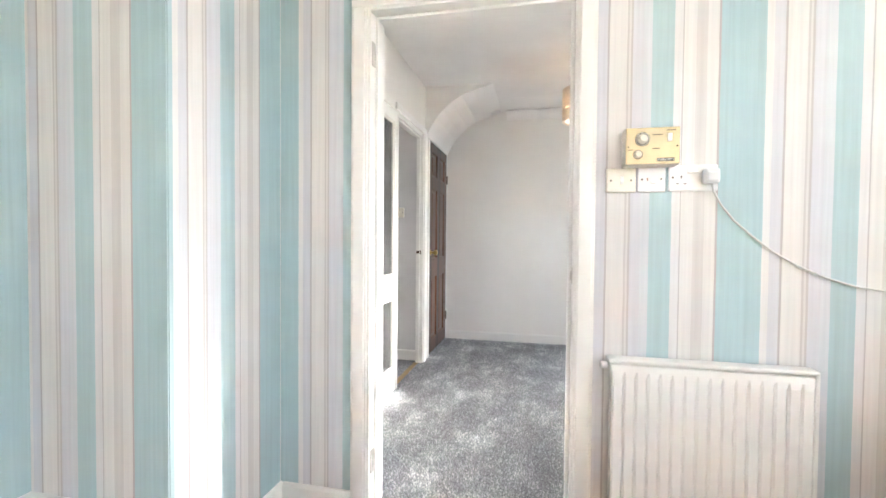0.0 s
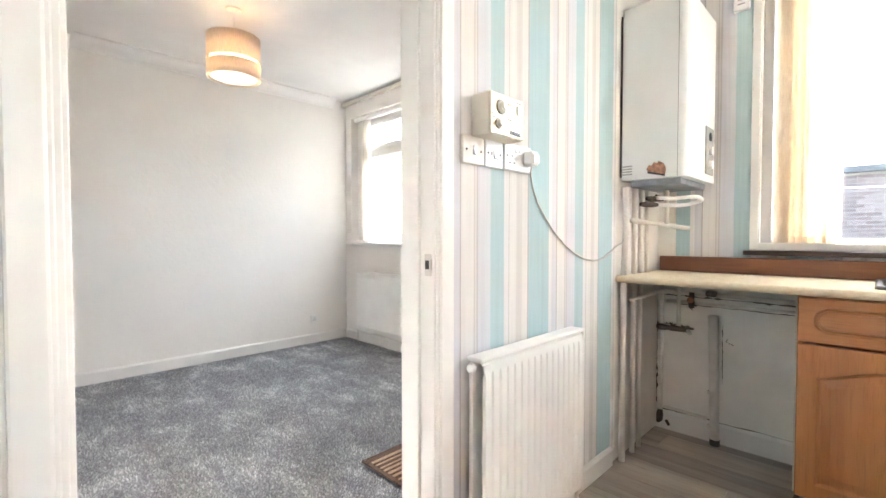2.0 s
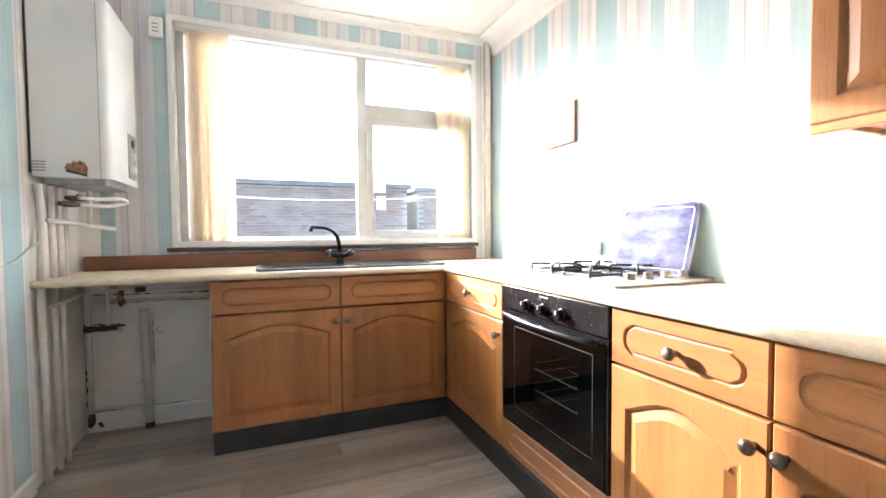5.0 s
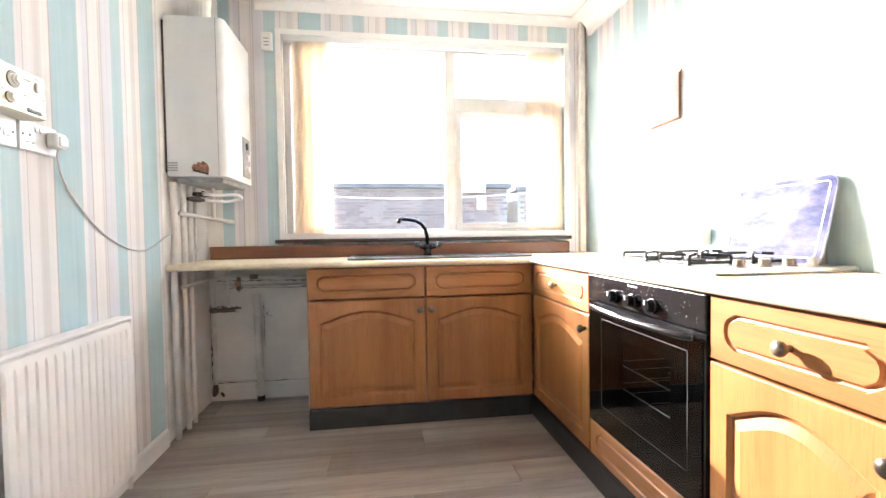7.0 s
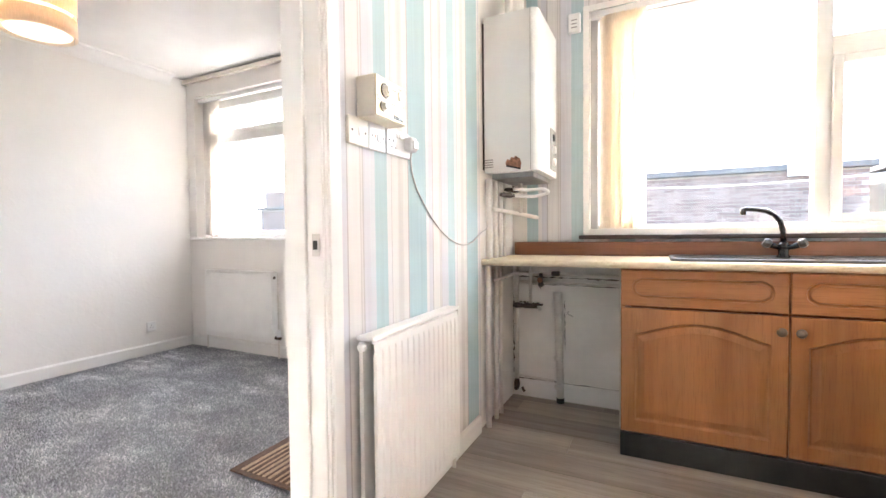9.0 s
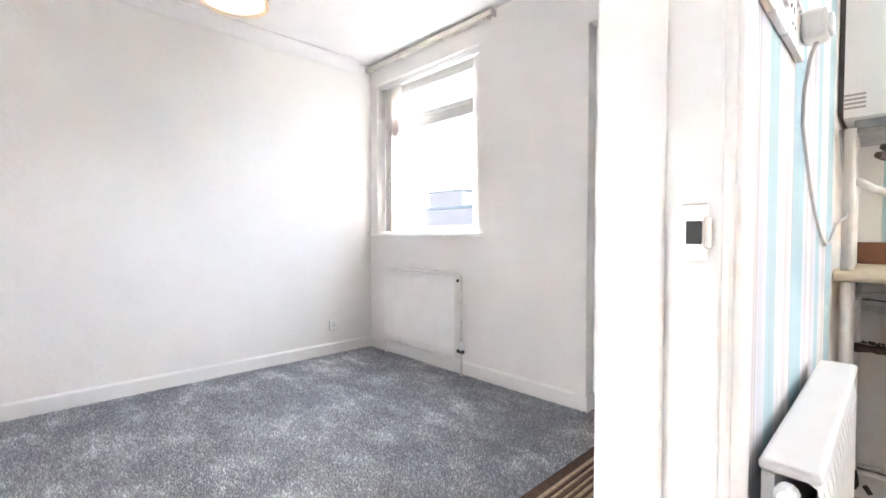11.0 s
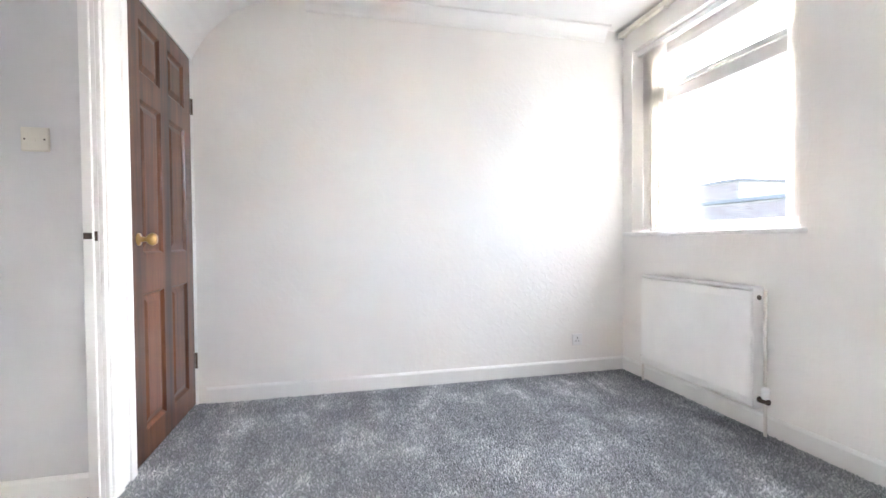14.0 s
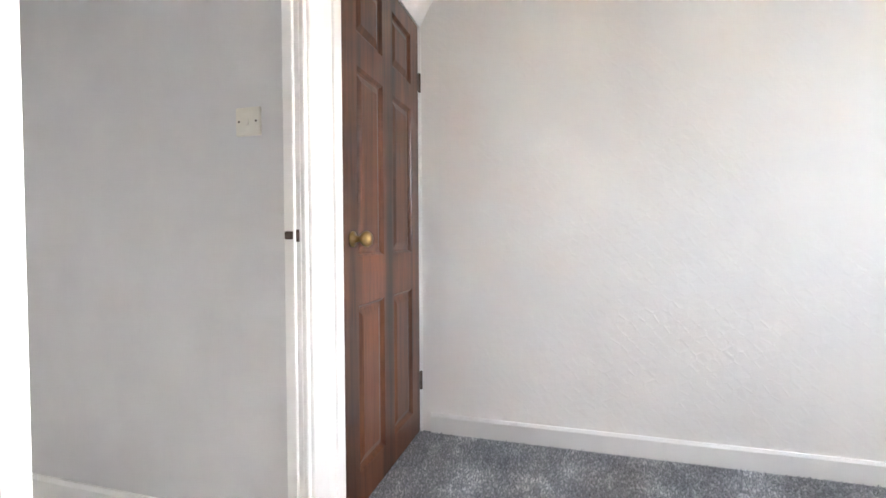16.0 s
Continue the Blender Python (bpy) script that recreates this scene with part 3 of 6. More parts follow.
def architrave(name, face, x, y, z, w, h, label, wide=0.062, sides=(True, True), parent=None):
    """Moulded trim round a doorway, w by h inside, on a wall's face."""
    bm = bmesh.new()
    def strip(a, b, c, d):
        box(a, b, -0.012, 0, c, d, 0.003, 1, bm)
        box(a + (b - a) * 0.12, b - (b - a) * 0.12, -0.019, -0.0, c, d, 0.005, 2, bm)
    if sides[0]:
        strip(-wide, 0, 0, h + 0.0)
    if sides[1]:
        strip(w, w + wide, 0, h + 0.0)
    box(-wide if sides[0] else 0, w + wide if sides[1] else w, -0.014, 0, h, h + wide, 0.004, 1, bm)
    bm.transform(placed(face, x, y, z))
    return single(name, bm, M_GLOSS, label, "architrave", ST)


def lining(name, face, x, y, w, h, depth, label, stop=0.5):
    """Lining of a doorway with a stop bead; local y runs through the wall."""
    bm = bmesh.new()
    t = 0.03
    box(-t, 0, 0, depth, 0, h + t, 0.002, 1, bm)
    box(w, w + t, 0, depth, 0, h + t, 0.002, 1, bm)
    box(0, w, 0, depth, h, h + t, 0.002, 1, bm)
    s0, s1 = depth * stop, depth
    box(0, 0.012, s0, s1, 0, h, 0.002, 1, bm)
    box(w - 0.012, w, s0, s1, 0, h, 0.002, 1, bm)
    box(0.012, w - 0.012, s0, s1, h - 0.012, h, 0.002, 1, bm)
    bm.transform(placed(face, x, y, 0))
    return single(name, bm, M_GLOSS, label, "door frame", ST)


# kitchen doorway
lining("door_frame_kitchen", FACE_SOUTH, -0.27, DY0 - 0.003, 0.757, 1.955, DY1 - DY0 + 0.006, "white painted lining of the doorless kitchen doorway", 0.42)
architrave("architrave_kitchen", FACE_SOUTH, -0.28, DY0, 0, 0.772, 1.965, "white moulded architrave round the kitchen doorway", 0.065)
architrave("architrave_kitchen_hall", FACE_NORTH, 0.492, DY1, 0, 0.772, 1.965, "white moulded architrave on the hall side", 0.065)
# brown door and passage doorway, in the west wall of the hall
lining("door_frame_brown", FACE_EAST, LX + 0.001, 4.918, 0.757, 1.978, 0.112, "white painted frame round the brown door", 0.42)
lining("door_frame_passage", FACE_EAST, LX + 0.001, 4.057, 0.643, 1.955, 0.046, "white painted frame of the passage doorway", 0.30)
architrave("architrave_brown", FACE_EAST, LX, 4.914, 0, 0.767, 1.985, "white architrave over the brown door", 0.012, (False, True))
bm = box(LX, LX + 0.016, 4.70, 4.912, 0, 1.985, 0.003, 1)
box(LX, LX + 0.026, 4.715, 4.79, 0, 1.985, 0.006, 2, bm)
box(LX, LX + 0.024, 4.85, 4.90, 0, 1.985, 0.006, 2, bm)
single("architrave_post", bm, M_GLOSS, "white moulded post between the two doorways", "architrave", ST)
single("architrave_passage_head", box(LX, LX + 0.018, 3.98, 4.912, 1.987, 2.04, 0.004, 1), M_GLOSS, "white trim over the passage doorway", "architrave", ST)
single("brass_threshold", box(LX - 0.06, LX - 0.02, 4.057, 4.70, 0.0, 0.006, 0.002, 1), M_BRASS, "thin brass carpet strip in the passage doorway", "threshold", ST)
single("door_threshold_kitchen", box(-0.27, 0.487, DY0 + 0.02, DY0 + 0.06, -0.012, 0.007, 0.003, 1), M_BRASS, "brass strip between planks and carpet", "threshold", ST)


def hinge(x, y, z, parent_name="hinge"):
    bm = box(x - 0.001, x + 0.003, y, y + 0.03, z - 0.045, z + 0.045)
    for k in (-0.03, 0.0, 0.03):
        lathe([(0.0035, 0), (0.002, 0.002)], 8, Matrix.Translation((x + 0.003, y + 0.012 + 0.008 * (k == 0), z + k)) @ Matrix.Rotation(radians(90), 4, 'Y'), bm)
    return single("hinge_leaf", bm, M_STEEL, "bare painted steel hinge leaf on the empty door lining", "hinge", group="hinges of the missing kitchen door")


hinge(-0.269, DY0 + 0.012, 1.80)
hinge(-0.269, DY0 + 0.012, 0.20)
bm = box(0.484, 0.4875, DY0 + 0.008, DY0 + 0.034, 0.93, 0.99, 0.001, 1)
box(0.478, 0.486, DY0 + 0.004, DY0 + 0.011, 0.943, 0.977, 0.002, 1, bm)
stp = single("strike_plate", bm, M_STEEL, "dull steel strike plate on the kitchen door lining", "strike plate")
part("latch_hole", box(0.4815, 0.4845, DY0 + 0.014, DY0 + 0.028, 0.948, 0.972), M_RUBBER, stp, "dark latch hole")
bm = box(LX - 0.042, LX - 0.016, 4.6855, 4.689, 0.955, 0.977, 0.001, 1)
box(LX - 0.0155, LX - 0.004, 4.697, 4.7005, 0.948, 0.982, bm=bm)
single("strike_plate", bm, M_DARKPIPE, "dark steel strike plate on the passage door frame", "strike plate")

# ---- windows ----


def bar_frame(y0, y1, z0, z1, x0, x1, w, bm=None):
    """Four bars round an opening in the outer wall."""
    bm = bm or bmesh.new()
    box(x0, x1, y0, y0 + w, z0, z1, 0.006, 2, bm)
    box(x0, x1, y1 - w, y1, z0, z1, 0.006, 2, bm)
    box(x0 + 0.001, x1 - 0.001, y0 + w * 0.9, y1 - w * 0.9, z0, z0 + w, 0.006, 2, bm)
    box(x0 + 0.001, x1 - 0.001, y0 + w * 0.9, y1 - w * 0.9, z1 - w, z1, 0.006, 2, bm)
    return bm


def pane(y0, y1, z0, z1, x, parent, material=None):
    ob = part("pane", box(x, x + 0.006, y0, y1, z0, z1), material or M_GLASS, parent)
    ob.visible_shadow = False
    return ob


win = thing("window_1", (2.28, 1.28, KW[2]), "wide white plastic kitchen window with one opening casement", "window", kind=ST)
part("window_frame", bar_frame(KW[0], KW[1], KW[2], KW[3], 2.262, 2.33, 0.045), M_FRAME, win)
part("mullion", box(2.264, 2.328, 1.10, 1.168, KW[2] + 0.04, KW[3] - 0.04, 0.006), M_FRAME, win)
part("transom", box(2.265, 2.327, KW[0] + 0.04, 1.105, 1.80, 1.90, 0.006), M_FRAME, win)
sash = part("casement", bar_frame(KW[0] + 0.04, 1.104, KW[2] + 0.04, 1.805, 2.25, 2.30, 0.042), M_FRAME, win)
part("window_handle", tube(bend([(2.245, 0.70, 1.045), (2.225, 0.70, 1.047), (2.222, 0.80, 1.047)], 0.01), 0.007, 8), M_FRAME, sash, "white casement handle", True)
pane(1.16, KW[1] - 0.04, KW[2] + 0.04, KW[3] - 0.04, 2.30, win)
pane(KW[0] + 0.08, 1.07, KW[2] + 0.08, 1.77, 2.276, win)
pane(KW[0] + 0.04, 1.105, 1.895, KW[3] - 0.04, 2.30, win)
bm = box(2.125, 2.262, 0.35, 2.235, 0.952, 0.974, 0.004)
single("window_sill_kitchen", bm, M_SILL, "dark stained wooden sill board under the kitchen window", "window sill", ST)
single("window_trim_kitchen", bar_frame(KW[0] - 0.03, KW[1] + 0.03, KW[2] - 0.01, KW[3] + 0.02, WX - 0.008, WX + 0.0, 0.034), M_GLOSS, "narrow white trim round the kitchen window reveal", "trim", ST)

win = thing("window_2", (2.34, 5.02, HW[2]), "white plastic hall window with a top light", "window", kind=ST)
part("window_frame", bar_frame(HW[0], HW[1], HW[2], HW[3], 2.33, 2.40, 0.055), M_FRAME, win)
part("transom", box(2.325, 2.40, HW[0] + 0.05, HW[1] - 0.05, 1.84, 1.93, 0.006), M_FRAME, win)
light = part("top_casement", bar_frame(HW[0] + 0.045, HW[1] - 0.045, 1.915, HW[3] - 0.045, 2.315, 2.37, 0.04), M_FRAME, win)
part("window_handle", box(2.298, 2.315, 4.95, 5.07, 1.925, 1.943, 0.006), M_FRAME, light, "white handle")
pane(HW[0] + 0.05, HW[1] - 0.05, HW[2] + 0.05, 1.845, 2.37, win)
pane(HW[0] + 0.08, HW[1] - 0.08, 1.95, HW[3] - 0.08, 2.35, win)
single("window_sill_hall", box(WX - 0.03, 2.332, HW[0] - 0.035, HW[1] + 0.07, 0.957, 0.984, 0.007, 3), M_GLOSS, "white painted hall window sill with a rounded nose", "window sill", ST)


def blind_stack(name, x, ys, z0, z1, material, turn, label, slat=0.089):
    """Slats of a vertical blind drawn together."""
    t = thing(name, (x, sum(ys) / len(ys), z0), label, "blind")
    for k, y in enumerate(ys):
        bm = bmesh.new()
        n, grid = 6, []
        for i in range(n + 1):
            s = i / n - 0.5
            cx, cy = s * slat, 0.006 * math.cos(math.pi * s)
            grid.append((cx, cy))
        a = radians(turn + 6 * math.sin(k * 2.3))
        prof = [(x + px * math.cos(a) - py * math.sin(a), y + px * math.sin(a) + py * math.cos(a)) for px, py in grid]
        prof += [(px + 0.0006, py + 0.0008) for px, py in reversed(prof)]
        prism(prof, 2, z0 + 0.035, z1, bm)
        s = part("slat", bm, material, t)
        part("slat_weight", box(-slat / 2, slat / 2, -0.0018, 0.0018, z0 + 0.003, z0 + 0.04, 0.001, 1), material, s,
             m=Matrix.Translation((x, y, 0)) @ Matrix.Rotation(a, 4, 'Z'))
    chain = tube([(x - slat * 0.46, y, z0 + 0.012 - 0.006 * (i % 2)) for i, y in enumerate(ys)], 0.0016, 5)
    part("bead_chain", chain, M_PVC, t)
    return t


single("blind_rail_kitchen", box(2.215, 2.253, KW[0] + 0.005, KW[1] - 0.005, 2.196, 2.233, 0.003, 1), M_PVC, "white head rail of the kitchen vertical blind", "blind rail")
blind_stack("vertical_blind", 2.228, [1.930 + 0.022 * i for i in range(9)], 1.0, 2.195, M_BLIND, 52, "peach cloth vertical blind slats gathered by the window jamb")
blind_stack("vertical_blind", 2.228, [0.418 + 0.023 * i for i in range(8)], 1.0, 2.195, M_BLIND, 50, "peach cloth vertical blind slats gathered and glowing in sunlight")
single("blind_rail_hall", box(2.225, 2.262, HW[0] + 0.005, HW[1] - 0.005, 2.196, 2.232, 0.003, 1), M_PVC, "white head rail of the hall vertical blind", "blind rail")
blind_stack("vertical_blind", 2.255, [5.365 + 0.024 * i for i in range(9)], 1.0, 2.195, M_BLINDGREY, 64, "pale grey vertical blind slats gathered in the window")
blind_stack("vertical_blind", 2.255, [4.475 + 0.014 * i for i in range(5)], 1.0, 2.195, M_BLINDGREY, 70, "pale grey vertical blind slats bunched at the jamb")
bm = box(WX - 0.042, WX - 0.006, 4.31, 5.695, 2.363, 2.385, 0.003, 1)
box(WX - 0.05, WX - 0.046, 4.31, 5.695, 2.358, 2.39, 0.001, 1, bm)
rail = thing("curtain_track", (WX, 5.0, 2.37), "old white plastic curtain track above the hall window", "curtain rail")
part("track", bm, M_CREAMPLASTIC, rail)
for yy in (4.36, 4.8, 5.25, 5.66):
    part("bracket", box(WX - 0.046, WX, yy - 0.008, yy + 0.008, 2.355, 2.395, 0.002, 1), M_CREAMPLASTIC, rail)
for yy in (4.31, 5.69):
    part("end_stop", box(WX - 0.054, WX - 0.002, yy - 0.006, yy + 0.006, 2.352, 2.394, 0.003, 1), M_STEEL, rail)

# ---- outside ----


def brick_block(name, x, y0, y1, z0, z1, label):
    """A low brick outbuilding with a felt roof."""
    t = thing(name, (x, (y0 + y1) / 2, z0), label, "outbuilding")
    part("wall", box(x + 0.012, x + 3.0, y0, y1, z0, z1), M_CONCRETE, t, "grey mortar between bricks")
    verts, faces = [], []
    rnd = random.Random(3)
    z, row = z0 + 0.01, 0
    while z + 0.065 < z1:
        y = y0 + (0.1125 if row % 2 else 0.0)
        while y + 0.215 < y1:
            px = x + rnd.uniform(-0.003, 0.004)
            b = len(verts)
            verts += [(px, y, z), (px, y + 0.215, z), (px, y + 0.215, z + 0.065), (px, y, z + 0.065),
                      (x + 0.02, y, z), (x + 0.02, y + 0.215, z), (x + 0.02, y + 0.215, z + 0.065), (x + 0.02, y, z + 0.065)]
            faces += [(b, b + 1, b + 2, b + 3), (b, b + 4, b + 5, b + 1), (b + 3, b + 2, b + 6, b + 7), (b, b + 3, b + 7, b + 4), (b + 1, b + 5, b + 6, b + 2)]
            y += 0.225
        z += 0.075
        row += 1
    me = bpy.data.meshes.new("bricks")
    me.from_pydata(verts, [], faces)
    me.materials.append(M_BRICK)
    b = new("bricks", me)
    b.parent = t
    b.matrix_parent_inverse = t.matrix_basis.inverted()
    tagged(b, "rows of red bricks", kind="stuff")
    part("roof", box(x - 0.12, x + 3.1, y0 - 0.1, y1 + 0.1, z1, z1 + 0.12, 0.01), M_FELT, t, "grey felt roof edge")
    return t


gar = brick_block("garage", 10.6, -1.75, 4.3, -0.17, 2.20, "red brick garage with a flat felt roof across the yard")
part("fascia_board", box(10.45, 10.478, -1.134, -0.466, 2.08, 2.30, 0.004, 1), M_PVC, gar, "short white fascia board")
part("meter_box", box(10.53, 10.596, -1.16, -0.92, 1.64, 1.99, 0.006, 1), M_CREAMPLASTIC, gar, "cream meter box")
brick_block("garage", 11.4, -9.0, -2.3, -0.17, 2.22, "second red brick garage with a flat felt roof")
brick_block("garage", 13.5, 11.5, 17.6, -0.17, 2.15, "low brick garage seen beyond the hall window")
brick_block("garage", 17.0, 18.6, 21.2, -0.17, 3.4, "taller brick outbuilding behind the low garage")
single("yard_wall", box(8.6, 8.75, 5.4, 16.0, -0.17, 1.15, 0.02), M_CONCRETE, "low rendered yard wall with a coping", "garden wall")
line = [(4.6, 3.2 - 0.32 * i, 1.53 - 0.10 * math.sin(math.pi * i / 12)) for i in range(13)]
cl = thing("washing_line", (4.6, 1.3, -0.17), "slack white plastic washing line across the yard", "washing line")
part("cord", tube(line, 0.006, 6), M_PVC, cl)
for yy in (3.2, -0.64):
    part("post", tube([(4.6, yy, -0.17), (4.6, yy, 1.6)], 0.012, 8), M_PVC, cl)

# ---- kitchen units ----
UX, UY, UTOP, UBOT = 1.665, 0.79, 0.828, 0.105


def knob(parent, face, x, y, z):
    prof = [(0.0, 0), (0.008, 0), (0.007, 0.010), (0.0085, 0.014), (0.0155, 0.020), (0.0175, 0.027), (0.015, 0.033), (0.008, 0.037), (0.0, 0.038)]
    m = placed(face, x, y, z) @ Matrix.Rotation(radians(90), 4, 'X')
    return part("knob", lathe(prof, 18, m), M_PEWTER, parent, "tarnished round knob", True)


GROOVE = [(0.003, 0.005), (0.007, 0.0065), (0.011, 0.005), (0.014, 0.0)]
RAISED = [(0.004, 0.004), (0.008, 0.009), (0.014, 0.010), (0.040, 0.002)]


def base_unit(face, fx, fy, width, drawer_knob, door_knob, depth, label):
    """Base cabinet; fx, fy is the left end of its front, seen from the front."""
    along = face.to_3x3() @ Vector((1, 0, 0))
    into = face.to_3x3() @ Vector((0, 1, 0))
    mid = Vector((fx, fy, 0)) + along * width / 2 + into * depth / 2
    t = thing("base_cabinet", (mid.x, mid.y, 0), label, "cabinet", "base cabinets under the worktop")
    M = placed(face, fx, fy, 0)
    body = bmesh.new()
    box(0.001, 0.019, 0.022, depth, UBOT, UTOP - 0.002, 0.001, 1, body)
    box(width - 0.019, width - 0.001, 0.022, depth, UBOT, UTOP - 0.002, 0.001, 1, body)
    box(0.019, width - 0.019, 0.022, depth, UBOT, UBOT + 0.018, 0, 1, body)
    box(0.019, width - 0.019, depth - 0.01, depth, UBOT + 0.018, UTOP - 0.002, 0, 1, body)
    box(0.019, width - 0.019, 0.022, 0.06, UTOP - 0.02, UTOP - 0.002, 0, 1, body)
    part("carcass", body, M_OAKV, t, "oak-effect board carcass", m=M)
    split, w = 0.665, width - 0.006
    grain = M_OAKY if abs(along.y) > 0.5 else M_OAKX
    dh = UTOP - 0.004 - split
    d = part("drawer_front", routed(w, dh, 0.02, [clipped(w, dh)], GROOVE), grain, t, "honey oak drawer front with a cut-corner groove",
             m=M @ Matrix.Translation((0.003, 0, split)))
    if drawer_knob:
        knob(d, face, *(Vector((fx, fy, split + dh / 2)) + along * width / 2))
    h = split - 0.008 - UBOT
    dr = part("door", routed(w, h, 0.02, [arched(w, h)], RAISED), M_OAKV, t, "honey oak door with an arched raised panel",
              m=M @ Matrix.Translation((0.003, 0, UBOT)))
    if door_knob:
        knob(dr, face, *(Vector((fx, fy, UBOT + h - 0.058)) + along * (0.03 if door_knob < 0 else width - 0.03)))
    return t


bay_unit = base_unit(FACE_WEST, UX, 1.985, 0.605, False, 1, 0.50, "honey oak base cabinet beside the open appliance bay")
part("end_panel", box(UX + 0.024, UX + 0.498, 1.9855, 1.9895, UBOT, UTOP - 0.003, 0.001, 1), M_MELAMINE, bay_unit, "cream melamine end panel")
base_unit(FACE_WEST, UX, 1.380, 0.590, False, -1, 0.50, "honey oak base cabinet below the sink")
base_unit(FACE_NORTH, UX, UY, 0.648, True, 1, 0.57, "honey oak corner base cabinet next to the oven")
base_unit(FACE_NORTH, 0.372, UY, 0.448, True, 1, 0.57, "sunlit honey oak base cabinet beside the oven")
base_unit(FACE_NORTH, -0.076, UY, 0.448, True, -1, 0.57, "honey oak end base cabinet with drawer")



def wall_unit(x1, width, z0, h, depth, label):
    """Wall cupboard on the south wall; x1 is its end towards the window."""
    fy = SY + depth
    t = thing("wall_cabinet", (x1 - width / 2, SY + depth / 2, z0), label, "cabinet")
    M = placed(FACE_NORTH, x1, fy, z0)
    body = bmesh.new()
    box(0.0, 0.018, 0.021, depth, 0, h, 0.001, 1, body)
    box(width - 0.018, width, 0.021, depth, 0, h, 0.001, 1, body)
    box(0.018, width - 0.018, 0.021, depth, 0.012, 0.030, 0, 1, body)
    box(0.018, width - 0.018, 0.021, depth, h - 0.018, h, 0, 1, body)
    box(0.018, width - 0.018, depth - 0.006, depth, 0.030, h - 0.018, 0, 1, body)
    part("carcass", body, M_OAKV, t, "oak-effect board carcass", m=M)
    w = width / 2 - 0.004
    for k in range(2):
        a = 0.002 + k * (w + 0.004)
        dr = part("door", routed(w, h - 0.004, 0.02, [arched(w, h - 0.004)], RAISED), M_OAKV, t, "honey oak door with an arched raised panel",
                  m=M @ Matrix.Translation((a, 0, 0.002)))
        knob(dr, FACE_NORTH, x1 - a - (w - 0.03 if k == 0 else 0.03), fy, z0 + 0.065)
    part("light_rail", box(0.0, width, 0.004, 0.020, -0.022, 0.0, 0.004, 2), M_OAKX, t, "dark-edged oak light rail", m=M)
    return t


wall_unit(0.022, 0.80, 1.297, 0.72, 0.30, "honey oak wall cupboard with arched panel doors above the worktop")

pl = thing("plinth", (UX, 1.4, 0), "black plinth boards under the sink cabinets", "plinth")
part("front_board", box(UX - 0.015, UX + 0.003, UY + 0.014, 1.983, 0, UBOT - 0.003, 0.002, 1), M_PLINTH, pl)
part("end_board", box(UX + 0.004, UX + 0.50, 1.966, 1.983, 0, UBOT - 0.003, 0.002, 1), M_PLINTH, pl)
single("plinth", box(-0.52, UX + 0.02, UY - 0.04, UY + 0.012, 0, UBOT - 0.003, 0.002, 1), M_PLINTH, "black plinth board under the oven run", "plinth")


def worktop():
    """L-shaped top with a rolled front edge and a cut-out for the sink."""
    t = thing("worktop", (1.9, 0.8, 0.829), "L-shaped cream laminate worktop with a rolled edge", "worktop")
    bm, bm2 = bmesh.new(), bmesh.new()
    z0, z1, f = 0.829, 0.860, 0.016
    xf, yf = 1.642, 0.812
    # straight run by the window, round the sink opening, then the run by the south wall
    sx0, sx1, sy0, sy1 = 1.745, 2.075, 1.30, 1.765
    for x0, x1, y0, y1 in ((xf + f, sx0, yf, 2.633), (sx1, WX, yf, 2.633), (sx0, sx1, yf, sy0), (sx0, sx1, sy1, 2.633)):
        box(x0, x1, y0, y1, z0, z1, 0, 1, bm)
    box(-0.545, WX, SY, yf - f, z0, z1, 0, 1, bm2)
    box(xf + f, WX, yf - f, yf, z0, z1, 0, 1, bm2)
    nose = [(0.0, z0), (0.0, z1)] + [(-f * math.sin(math.pi * i / 8), (z0 + z1) / 2 + (z1 - z0) / 2 * math.cos(math.pi * i / 8)) for i in range(1, 8)]
    prism([(xf + f + u, v) for u, v in nose], 1, yf - f, 2.633, bm)
    prism([(yf - f - u, v) for u, v in nose], 0, -0.545, xf + f, bm2)
    part("sink_run", bm, M_WORKTOP, t)
    part("oven_run", bm2, M_WORKTOP, t)
    return t


worktop()
single("upstand_board", box(WX - 0.05, WX - 0.001, 0.36, 2.61, 0.861, 0.937, 0.003, 1), M_UPSTAND, "reddish brown wooden upstand behind the sink", "upstand")


